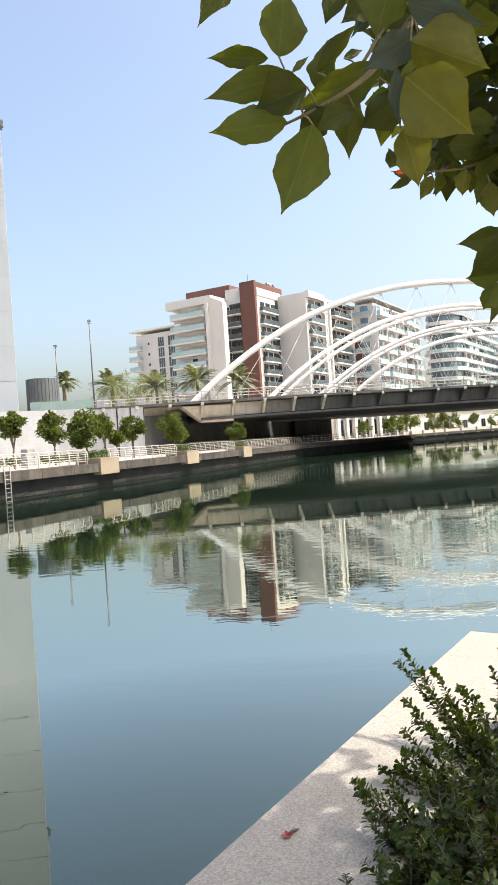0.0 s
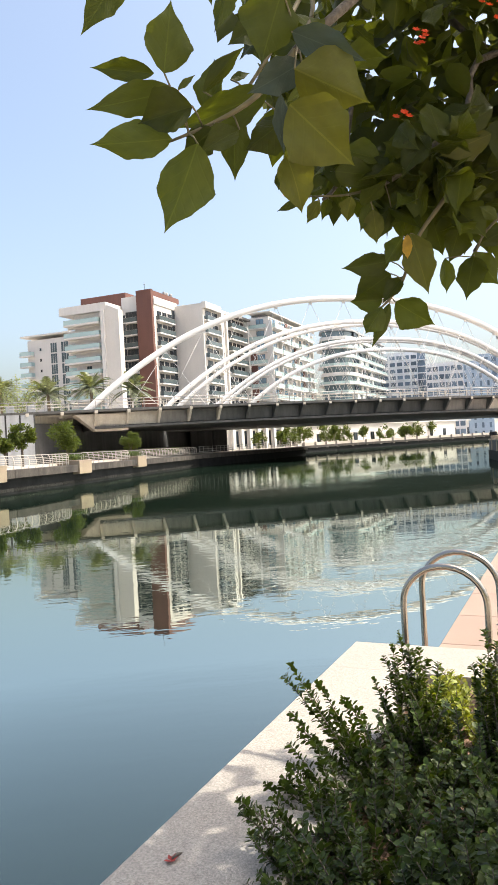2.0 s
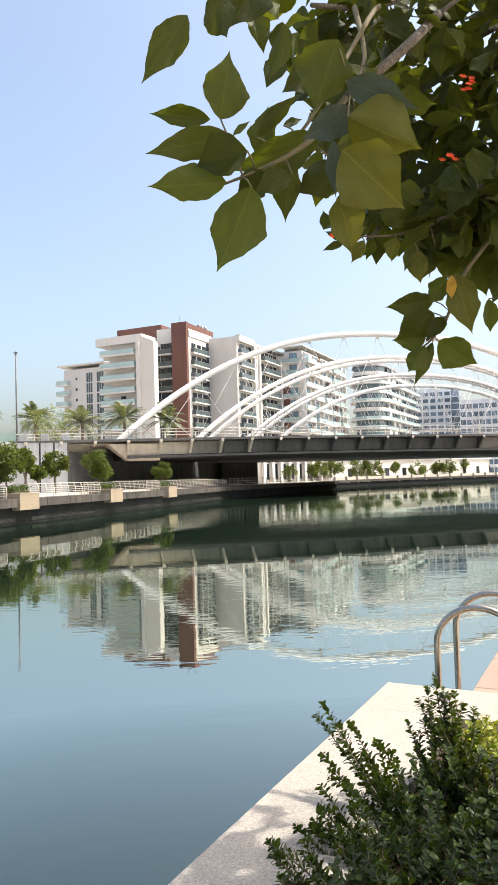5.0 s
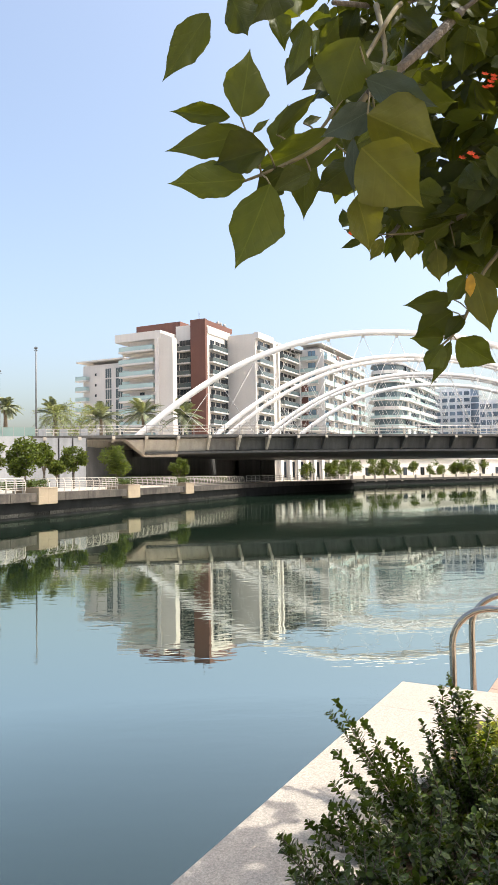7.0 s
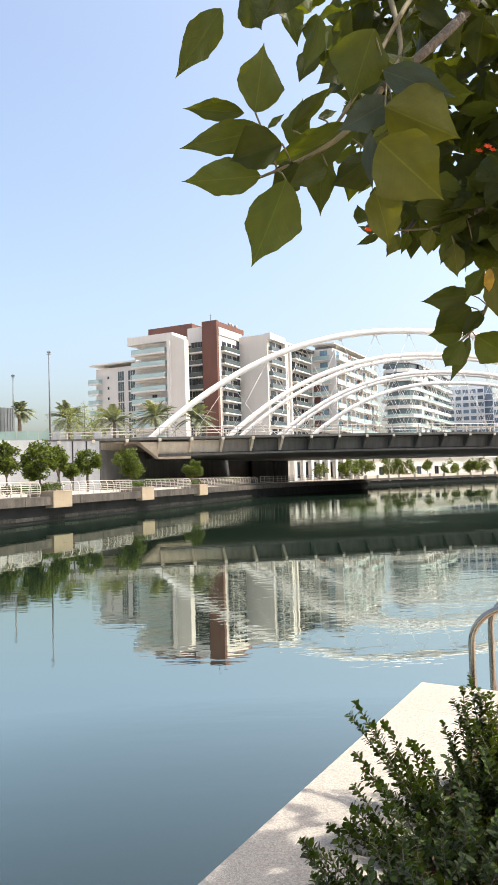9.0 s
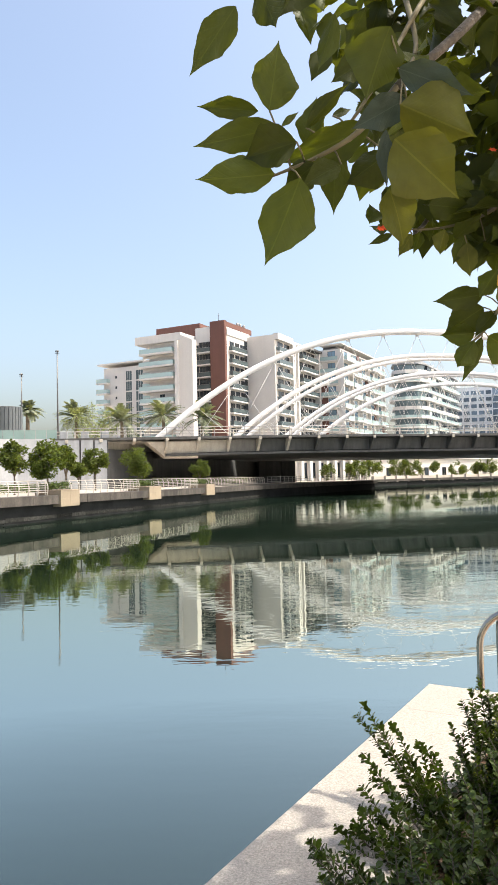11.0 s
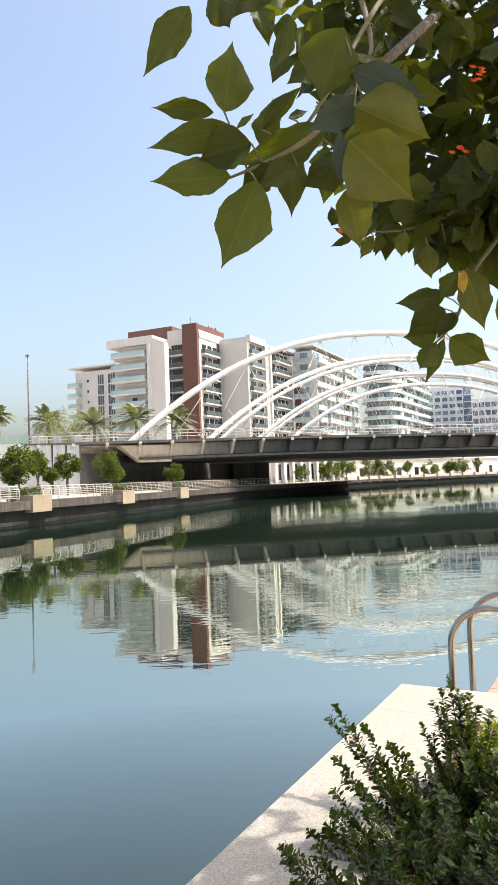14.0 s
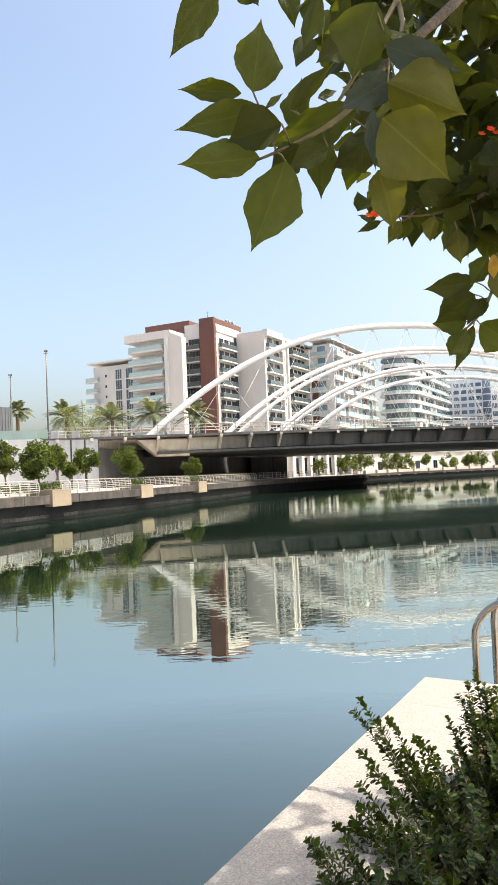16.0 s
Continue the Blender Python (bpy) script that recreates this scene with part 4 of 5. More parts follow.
def leaf_mesh(seed, tip=0.16, fold=0.10, curl=0.10):
    """An ovate leaf of unit length along y and unit width along x, with a drawn-out tip, folded and wavy."""
    r = random.Random(seed)
    n, k = 18, 4
    vs, fs = [], []
    ph, skew = r.uniform(0, 6), r.uniform(-0.07, 0.07)
    peak = 0.36 + 0.35 * tip
    for i in range(n + 1):
        t = i / n
        body = math.sin(math.pi / 2 * min(1.0, t / peak)) ** 0.72 if t < peak else math.cos(math.pi / 2 * (t - peak) / (1 - peak)) ** 1.25
        w = 0.5 * body * (1 - 0.5 * max(0.0, (t - 0.6) / 0.4) ** 1.5) + 0.010 * (1 - t)
        for j in range(-k, k + 1):
            q = j / k
            lobe = 1 + (0.05 * math.sin(t * 19 + ph + (3 if q > 0 else 0)) + 0.03 * math.sin(t * 37 + 2 * ph)) * abs(q) ** 3
            x = w * q * lobe
            wave = 0.075 * math.sin(t * 9 + ph + q * 2) * abs(q) * body
            z = fold * abs(x) * 2.0 - curl * (t - 0.45) ** 2 * 1.4 + wave + 0.022 * abs(q) ** 2 * math.sin(t * 17 + ph)
            vs.append((x + skew * math.sin(t * 3.1), t, z))
        if i:
            c = 2 * k + 1
            fs += [((i - 1) * c + j, (i - 1) * c + j + 1, i * c + j + 1, i * c + j) for j in range(2 * k)]
    return Mesh().add(vs, fs, True).data("leaf")


LEAVES = {m_: [leaf_mesh(11 + i, 0.10 + 0.05 * (i % 3), 0.05 + 0.06 * (i % 4), 0.05 + 0.12 * (i % 3)) for i in range(5)] for m_ in (LEAF, PALELEAF, BLUELEAF, YELLOWLEAF)}
for m_, group in LEAVES.items():
    for me in group:
        me.materials.append(m_)
leaf_rng = random.Random(21)


def leaf(parent, base, tip, width, facing, material=LEAF, k=None):
    base, tip = Vector(base), Vector(tip)
    d = tip - base
    y = d.normalized()
    zax = (facing - y * facing.dot(y)).normalized()
    x = y.cross(zax)
    me = LEAVES[material][leaf_rng.randrange(5) if k is None else k]
    ob = part("leaf", me, material, parent)
    w = width * 1.02
    ob.matrix_basis = Matrix(((x.x * w, y.x * d.length, zax.x * w * 1.3, base.x), (x.y * w, y.y * d.length, zax.y * w * 1.3, base.y),
                              (x.z * w, y.z * d.length, zax.z * w * 1.3, base.z), (0, 0, 0, 1)))
    return ob


EYE = Vector((0, 0, 2.7))


SPRAY_OUTER = [
    (0.135, 1.120, 3.175, 0.076, 1.134, 3.038, 0.087),
    (0.095, 1.135, 3.190, -0.033, 1.150, 3.186, 0.060),
    (0.106, 1.155, 3.277, -0.037, 1.141, 3.238, 0.052),
    (0.127, 1.095, 3.224, 0.043, 1.122, 3.209, 0.067),
    (0.088, 1.119, 3.287, 0.104, 1.096, 3.389, 0.074),
    (0.075, 1.192, 3.325, -0.031, 1.196, 3.335, 0.035),
    (0.040, 1.169, 3.494, -0.041, 1.179, 3.377, 0.055),
    (0.077, 1.145, 3.510, 0.105, 1.127, 3.426, 0.058),
    (0.165, 1.155, 3.216, 0.113, 1.183, 3.182, 0.050),
    (0.110, 1.145, 3.274, 0.141, 1.155, 3.305, 0.011),
]
SPRAY_TOP = [
    (0.167, 1.189, 3.576, 0.110, 1.172, 3.474, 0.072),
    (0.213, 1.199, 3.501, 0.183, 1.212, 3.403, 0.035),
    (0.153, 1.169, 3.284, 0.221, 1.133, 3.343, 0.028),
    (0.164, 1.225, 3.276, 0.180, 1.218, 3.366, 0.048),
    (0.205, 1.205, 3.323, 0.243, 1.224, 3.345, 0.014),
    (0.208, 1.207, 3.272, 0.207, 1.239, 3.160, 0.051),
    (0.263, 1.171, 3.286, 0.108, 1.202, 3.234, 0.063),
    (0.291, 1.176, 3.243, 0.222, 1.210, 3.202, 0.063),
    (0.264, 1.212, 3.426, 0.203, 1.194, 3.377, 0.046),
    (0.207, 1.153, 3.215, 0.139, 1.143, 3.173, 0.041),
]
SPRAY_MID = [
    (0.301, 1.085, 3.288, 0.214, 1.090, 3.241, 0.052),
    (0.280, 1.051, 3.317, 0.389, 1.034, 3.265, 0.050),
    (0.279, 1.042, 3.256, 0.390, 1.031, 3.200, 0.095),
    (0.265, 1.031, 3.198, 0.361, 1.034, 3.107, 0.101),
    (0.258, 1.053, 3.223, 0.264, 1.082, 3.142, 0.024),
    (0.266, 1.067, 3.138, 0.294, 1.096, 3.057, 0.059),
    (0.273, 1.070, 3.394, 0.239, 1.107, 3.295, 0.088),
]
SPRAY_LOW = [
    (0.643, 1.681, 3.129, 0.519, 1.681, 3.112, 0.061),
    (0.648, 1.700, 3.103, 0.562, 1.743, 3.048, 0.082),
    (0.627, 1.709, 3.041, 0.546, 1.726, 3.040, 0.056),
    (0.670, 1.682, 3.091, 0.613, 1.674, 3.025, 0.039),
    (0.655, 1.697, 3.031, 0.750, 1.687, 2.968, 0.084),
    (0.603, 1.650, 3.009, 0.551, 1.633, 2.942, 0.052),
    (0.642, 1.702, 3.030, 0.600, 1.740, 2.923, 0.031),
    (0.665, 1.618, 3.175, 0.665, 1.637, 3.115, 0.024),
    (0.666, 1.650, 3.181, 0.613, 1.639, 3.110, 0.049),
    (0.680, 1.636, 3.183, 0.724, 1.648, 3.038, 0.079),
]
SPRAY_RIGHT = [
    (0.803, 1.726, 3.145, 0.792, 1.702, 3.049, 0.039),
    (0.864, 1.690, 3.141, 0.825, 1.671, 3.029, 0.077),
    (0.867, 1.700, 3.150, 0.923, 1.682, 3.064, 0.072),
    (0.950, 1.702, 3.220, 0.998, 1.726, 3.094, 0.096),
    (0.946, 1.665, 3.200, 0.877, 1.707, 3.169, 0.045),
    (0.911, 1.651, 3.222, 0.856, 1.634, 3.247, 0.031),
    (0.819, 1.694, 3.272, 0.883, 1.657, 3.177, 0.083),
    (0.952, 1.633, 3.231, 0.966, 1.626, 3.152, 0.056),
    (0.776, 1.700, 3.410, 0.697, 1.694, 3.302, 0.066),
    (0.752, 1.746, 3.265, 0.716, 1.753, 3.185, 0.061),
    (0.793, 1.770, 3.267, 0.817, 1.767, 3.162, 0.077),
    (0.743, 1.807, 3.297, 0.722, 1.812, 3.217, 0.063),
    (0.851, 1.730, 3.228, 0.818, 1.737, 3.136, 0.067),
    (0.924, 1.749, 3.258, 0.940, 1.747, 3.153, 0.068),
]
SPRAY_HEM = [
    (0.418, 1.652, 3.269, 0.366, 1.683, 3.254, 0.019),
    (0.470, 1.671, 3.276, 0.443, 1.704, 3.230, 0.033),
    (0.507, 1.724, 3.297, 0.486, 1.720, 3.242, 0.028),
    (0.550, 1.673, 3.285, 0.534, 1.677, 3.224, 0.044),
    (0.603, 1.683, 3.275, 0.574, 1.694, 3.206, 0.036),
    (0.604, 1.675, 3.253, 0.612, 1.682, 3.171, 0.050),
    (0.661, 1.704, 3.268, 0.624, 1.711, 3.190, 0.037),
    (0.887, 1.614, 3.413, 0.765, 1.647, 3.371, 0.071),
    (0.888, 1.593, 3.465, 0.746, 1.605, 3.399, 0.065),
]


def twig(name, pts, r0, r1, material=TWIG, sides=7):
    n = len(pts)
    return part(name, Mesh().tube(smooth_line(pts), [r0 + (r1 - r0) * i / (len(smooth_line(pts)) - 1) for i in range(len(smooth_line(pts)))], sides), material, tree)


def smooth_line(pts, sub=4):
    """A curve through the points (Catmull-Rom)."""
    p = [Vector(q) for q in pts]
    out = []
    for i in range(len(p) - 1):
        a, b, c, d = p[max(i - 1, 0)], p[i], p[i + 1], p[min(i + 2, len(p) - 1)]
        for j in range(sub):
            t = j / sub
            out.append(0.5 * (2 * b + (c - a) * t + (2 * a - 5 * b + 4 * c - d) * t * t + (3 * b - a - 3 * c + d) * t ** 3))
    return out + [p[-1]]


def spray(name, rows, materials, stem):
    """Leaves of one spray, hung on its twig; each turns its face roughly across the line of its neighbours."""
    sp = twig(name, stem, 0.0065, 0.002)
    for i, (bx, by, bz, tx, ty, tz, w) in enumerate(rows):
        b = Vector((bx, by, bz))
        f = (EYE - b).normalized() + Vector((leaf_rng.uniform(-0.35, 0.35), leaf_rng.uniform(-0.2, 0.2), leaf_rng.uniform(-0.45, 0.25)))
        if leaf_rng.random() < 0.5:
            f = -f
        leaf(sp, b, (tx, ty, tz), w, f, materials[i % len(materials)])
        near_pt = min(smooth_line(stem), key=lambda q: (q - b).length)
        if (near_pt - b).length < 0.12:
            part("leaf_stalk", Mesh().tube([near_pt, (near_pt + b) / 2 + Z * 0.004, b], 0.0016, 5), TWIG, sp)
    return sp


T1 = [(0.61, 1.49, 3.73), (0.44, 1.24, 3.49), (0.33, 1.25, 3.40), (0.24, 1.15, 3.27), (0.17, 1.16, 3.23), (0.09, 1.17, 3.20)]
spray("spray", SPRAY_OUTER, [LEAF], T1[2:])
spray("spray", SPRAY_TOP, [LEAF], [(0.51, 1.60, 3.82), (0.40, 1.32, 3.60), (0.27, 1.20, 3.36), (0.20, 1.19, 3.26)])
spray("spray", SPRAY_MID, [BLUELEAF, BLUELEAF, PALELEAF, PALELEAF, BLUELEAF, PALELEAF, LEAF], [(0.40, 1.42, 3.69), (0.36, 1.22, 3.46), (0.30, 1.10, 3.33)])
T4 = [(0.97, 1.74, 3.49), (0.77, 1.66, 3.26), (0.71, 1.67, 3.18), (0.67, 1.68, 3.08), (0.63, 1.69, 3.03), (0.60, 1.69, 3.01)]
spray("spray", SPRAY_LOW, [LEAF, LEAF, LEAF, LEAF, LEAF, LEAF, LEAF, YELLOWLEAF, LEAF, PALELEAF], T4)
spray("spray", SPRAY_RIGHT, [LEAF], [(1.14, 1.75, 3.36), (0.99, 1.68, 3.27), (0.93, 1.69, 3.23), (0.89, 1.69, 3.19), (0.87, 1.70, 3.14)])
spray("spray", SPRAY_HEM, [LEAF, PALELEAF], [(0.90, 1.76, 3.54), (0.72, 1.67, 3.37), (0.64, 1.68, 3.32), (0.55, 1.70, 3.30), (0.47, 1.71, 3.30)])
twig("twig", T1[:3], 0.011, 0.0075, BARK)

BOUGHS = [
    [(2.5, 0.7, 1.0), (2.46, 0.8, 1.9), (2.3, 1.05, 2.9), (1.9, 1.6, 3.7), (1.45, 2.0, 4.1), (1.02, 2.21, 4.31)],
    [(1.45, 2.0, 4.1), (1.03, 2.12, 4.06), (1.11, 2.01, 3.83), (1.26, 2.00, 3.58)],
    [(1.9, 1.6, 3.7), (1.3, 1.6, 4.0), (0.9, 1.55, 3.95), (0.61, 1.49, 3.73)],
    [(1.45, 2.0, 4.1), (1.29, 2.27, 4.29), (1.00, 2.22, 4.13), (0.74, 2.07, 3.86), (0.60, 1.90, 3.44), (0.52, 1.82, 3.33)],
    [(1.9, 1.6, 3.7), (1.06, 1.82, 3.74), (0.90, 1.76, 3.54), (0.72, 1.67, 3.37), (0.64, 1.68, 3.32)],
    [(1.3, 1.6, 4.0), (0.75, 1.76, 4.01), (0.51, 1.60, 3.82), (0.31, 1.43, 3.70)],
    [(1.9, 1.6, 3.7), (1.3, 1.75, 3.6), (0.97, 1.74, 3.49)],
    [(1.3, 1.75, 3.6), (1.14, 1.82, 3.45), (0.90, 1.76, 3.17)],
]
part("trunk", Mesh().tube(smooth_line(BOUGHS[0]), [0.10 - 0.0042 * i for i in range(21)], 12), BARK, tree)
for i, limb in enumerate(BOUGHS[1:]):
    twig("limb", limb, 0.012 if i != 0 else 0.018, 0.005, BARK)

FILL = [(T1[1:], 0.075, 26), ([(0.51, 1.60, 3.82), (0.40, 1.46, 3.66), (0.36, 1.38, 3.50), (0.37, 1.38, 3.42)], 0.085, 30), (BOUGHS[1], 0.20, 60), (BOUGHS[3][2:], 0.17, 110), (BOUGHS[4][1:], 0.15, 90), (BOUGHS[5][1:], 0.13, 46), (BOUGHS[6], 0.18, 70), (BOUGHS[7], 0.13, 30), (T4[:2], 0.11, 24), (BOUGHS[2][1:], 0.17, 50),
        ([(0.60, 1.72, 3.34), (0.75, 1.74, 3.33), (0.92, 1.75, 3.34), (1.10, 1.8, 3.42)], 0.10, 90)]


def above_hem(p):
    """True for a place above the ragged lower edge of the overhanging boughs."""
    k = p.x / max(p.y, 0.3)
    if k < 0.22:
        edge = 0.68 - 2.6 * max(0.0, k - 0.12)
    else:
        edge = 0.345 - 0.2 * min(k - 0.22, 0.25) + 0.4 * max(0.0, k - 0.5)
    return p.z - 2.7 > p.y * edge


for limb, spread, count in FILL:
    line = smooth_line(limb, 8)
    for i in range(count):
        c = line[leaf_rng.randrange(len(line))] + Vector((leaf_rng.gauss(0, spread * 0.55), leaf_rng.gauss(0, spread * 0.6) + 0.04, leaf_rng.gauss(0, spread * 0.5)))
        d = Vector((leaf_rng.gauss(-0.1, 0.7), leaf_rng.gauss(-0.1, 0.6), leaf_rng.gauss(-0.55, 0.5))).normalized()
        ln = leaf_rng.uniform(0.075, 0.135)
        if not (above_hem(c) and above_hem(c + d * ln)):
            continue
        f = Vector((leaf_rng.gauss(0, 0.7), leaf_rng.gauss(-0.5, 0.6), leaf_rng.gauss(0.5, 0.7)))
        leaf(tree, c, c + d * ln, ln * leaf_rng.uniform(0.45, 0.68), f)

# the rest of the crown, above and inland; mostly unseen, added for shade below
crown = Mesh()
base_leaf = [(0, 0, 0), (0.3, 0.35, 0.04), (0.26, 0.7, 0.0), (0, 1, -0.08), (-0.26, 0.7, 0.0), (-0.3, 0.35, 0.04), (0, 0.5, -0.03)]
for i in range(2600):
    while True:
        q = Vector((leaf_rng.uniform(-1, 1), leaf_rng.uniform(-1, 1), leaf_rng.uniform(-1, 1)))
        if q.length < 1 and leaf_rng.random() < 0.35 + q.length:
            break
    c = Vector((2.05 + q.x * 1.5, 1.15 + q.y * 1.32, 4.55 + q.z * 0.72))
    ln = leaf_rng.uniform(0.09, 0.15)
    rot = Euler((leaf_rng.gauss(-0.6, 0.6), leaf_rng.gauss(0, 0.6), leaf_rng.uniform(0, 6.28))).to_matrix()
    crown.add([c + rot @ Vector(p) * ln for p in base_leaf], [(0, 1, 6), (1, 2, 6), (2, 3, 6), (3, 4, 6), (4, 5, 6), (5, 0, 6)], True)
tagged(part("crown", crown, CROWNLEAF, tree), kind="stuff")
bough = Mesh()
LOBE = [(0, 0, 0), (0.24, 0.16, 0.05), (0.33, 0.36, 0.07), (0.28, 0.6, 0.03), (0.12, 0.84, -0.03), (0, 1.04, -0.10), (-0.12, 0.84, -0.03), (-0.28, 0.6, 0.03), (-0.33, 0.36, 0.07), (-0.24, 0.16, 0.05), (0, 0.4, -0.01)]
for i in range(1150):
    q = Vector((leaf_rng.gauss(0, 0.5), leaf_rng.gauss(0, 0.5), leaf_rng.gauss(0, 0.5)))
    c = Vector((1.05 + q.x * 0.75, 2.1 + q.y * 0.55, 3.85 + q.z * 0.85 + q.x * 0.1))
    ln = leaf_rng.uniform(0.08, 0.135)
    if not above_hem(c - Z * 0.05) or c.y < 1.75:
        continue
    rot = Euler((leaf_rng.gauss(-0.7, 0.6), leaf_rng.gauss(0, 0.6), leaf_rng.uniform(0, 6.28))).to_matrix()
    bough.add([c + rot @ Vector(p) * ln for p in LOBE], [(k, k + 1, 10) for k in range(9)] + [(9, 0, 10)], True)
tagged(part("bough_foliage", bough, CROWNLEAF, tree), kind="stuff")



def blossom(c):
    m = Mesh()
    for k in range(leaf_rng.randint(3, 4)):
        o = Vector(c) + Vector((leaf_rng.gauss(0, 0.009), leaf_rng.gauss(0, 0.009), leaf_rng.gauss(0, 0.008)))
        for i in range(6):
            a = i * 1.047
            d, s = Vector((math.cos(a), math.sin(a) * 0.6, math.sin(a) * 0.8)), Vector((-math.sin(a), math.cos(a) * 0.6, math.cos(a) * 0.8))
            m.add([o, o + d * 0.006 + s * 0.0035, o + d * 0.011 - Y * 0.002, o + d * 0.006 - s * 0.0035], [(0, 1, 2, 3)])
    part("flower", m, FLOWER, tree, "orange-red flower head")


for c in ((0.37, 1.56, 3.25), (0.90, 1.56, 3.67), (0.92, 1.57, 3.70), (0.87, 1.57, 3.71), (0.91, 1.55, 3.64), (0.72, 1.59, 3.63), (0.70, 1.58, 3.625), (0.66, 1.61, 3.46)):
    blossom(c)

# ---- shrub in the planter: many upright stems with paired small leaves ----
SHRUB_LEAF = [(0, 0, 0), (0.27, 0.42, 0.06), (0.30, 0.74, 0.04), (0, 1, -0.05), (-0.30, 0.74, 0.04), (-0.27, 0.42, 0.06)]


def shrub(name, stems, label, seed, leaf_len=0.029, material=SHRUBLEAF):
    """stems: (base, tip, bend) in world places."""
    r = random.Random(seed)
    sh = thing(name, stems[0][0], label, "shrub", "planter shrubs")
    leaves = Mesh()
    for base, tip, bend in stems:
        base, tip = Vector(base), Vector(tip)
        mid = (base + tip) / 2 + Vector((r.gauss(0, bend), r.gauss(0, bend), bend * 0.4))
        line = smooth_line([base, mid, tip], 5)
        part("stem", Mesh().tube(line, [0.0045 - 0.0032 * i / (len(line) - 1) for i in range(len(line))], 5), BARK, sh)
        total = (tip - base).length
        n = max(6, int(total / 0.0095))
        for i in range(n):
            t = (0.15 + 0.85 * (i + 0.5) / n) * (len(line) - 1)
            k = min(int(t), len(line) - 2)
            p = line[k].lerp(line[k + 1], t - k)
            ax = (line[k + 1] - line[k]).normalized()
            turn = i * 1.57 + r.gauss(0, 0.6)
            side = ax.orthogonal().normalized()
            side = Matrix.Rotation(turn, 3, ax) @ side
            for sgn in (1, -1):
                y = (side * sgn + ax * r.uniform(0.15, 0.9)).normalized()
                zz = (ax - y * ax.dot(y) + Vector((r.gauss(0, 0.25), r.gauss(0, 0.25), 0))).normalized()
                xx = y.cross(zz).normalized()
                ln = leaf_len * r.uniform(0.5, 1.2) * (0.55 if i > n - 3 else 1)
                leaves.add([p + (xx * v[0] + y * v[1] + zz * v[2]) * ln for v in SHRUB_LEAF], [(0, 1, 2, 3), (0, 3, 4, 5)], True)
    tagged(part("foliage", leaves, material, sh), kind="stuff")
    return sh


def ground_at(u, v):
    return kp(u, v, 1.385)


HERO = [
    ("leggy_shrub", -1.75, 0.56, [(-1.56, 0.20, 1.80), (-1.52, 0.30, 1.72), (-1.50, 0.40, 1.66), (-1.62, 0.22, 1.62), (-1.60, 0.36, 1.60)]),
    ("leggy_shrub", -1.45, 0.66, [(-1.29, 0.59, 1.885), (-1.25, 0.66, 1.81), (-1.34, 0.53, 1.79), (-1.40, 0.62, 1.74), (-1.36, 0.49, 1.70), (-1.30, 0.63, 1.83), (-1.24, 0.70, 1.76), (-1.33, 0.69, 1.72), (-1.28, 0.75, 1.68), (-1.38, 0.70, 1.66), (-1.32, 0.57, 1.84)]),
    ("leggy_shrub", -1.55, 0.98, [(-1.36, 0.95, 1.93), (-1.42, 1.02, 1.95), (-1.40, 0.90, 1.80), (-1.30, 1.0, 1.78), (-1.34, 0.99, 1.88), (-1.44, 0.94, 1.84), (-1.38, 1.05, 1.76), (-1.47, 1.02, 1.80), (-1.28, 0.93, 1.70)]),
    ("leggy_shrub", -2.05, 0.54, [(-1.97, 0.25, 1.50), (-1.95, 0.33, 1.56), (-2.1, 0.22, 1.47), (-1.85, 0.30, 1.60), (-1.9, 0.42, 1.64)]),
    ("leggy_shrub", -2.35, 0.52, [(-2.28, 0.30, 1.60), (-2.38, 0.38, 1.56), (-2.2, 0.38, 1.58), (-2.3, 0.42, 1.6)]),
]
srng = random.Random(33)
for i, (nm, u, v, tips) in enumerate(HERO):
    st = []
    for tu, tv, tz in tips:
        b = ground_at(u + srng.uniform(-0.07, 0.07), v + srng.uniform(-0.03, 0.08))
        st.append((b, kp(tu, tv, tz), 0.018))
        for k in range(2):
            st.append((b + U * srng.gauss(0, 0.03), kp(tu + srng.gauss(0, 0.035), tv + srng.gauss(0.02, 0.03), 1.39 + (tz - 1.39) * srng.uniform(0.6, 0.92)), 0.02))
    for k in range(8):
        b = ground_at(u + srng.uniform(-0.14, 0.14), v + srng.uniform(-0.03, 0.2))
        st.append((b, b + Vector((srng.gauss(0, 0.05), srng.gauss(0, 0.05), srng.uniform(0.12, 0.3))), 0.02))
    sh_ = shrub(nm, st, "dark green leggy shrub leaning over the granite coping", 50 + i)
part("woody_trunk", Mesh().tube(smooth_line([kp(-1.5, 1.06, 1.36), kp(-1.46, 1.05, 1.55), kp(-1.42, 1.02, 1.72), kp(-1.42, 1.0, 1.85)]), [0.02 - 0.001 * i for i in range(13)], 8), BARK, bpy.data.objects["leggy_shrub.002"])
for gu in range(18):
    for gv in range(9):
        u, v = -3.55 + gu * 0.145 + srng.uniform(-0.05, 0.05), 0.56 + gv * 0.125 + srng.uniform(-0.04, 0.04)
        if u < -3.15 or u > -1.3 or (u > -1.45 and srng.random() < 0.4):
            continue
        st = []
        top = (0.13 if u > -2.3 else 0.15) + 0.26 * max(0.0, v - 0.75)
        for k in range(7):
            b = ground_at(u + srng.uniform(-0.07, 0.07), v + srng.uniform(-0.06, 0.06))
            st.append((b, b + V * srng.gauss(-0.03, 0.05) + U * srng.gauss(0, 0.05) + Z * top * srng.uniform(0.55, 1.25), 0.02))
        shrub("bushy_shrub", st, "dense dark green small-leaved shrub in the planter soil", 100 + gu * 9 + gv, 0.032)
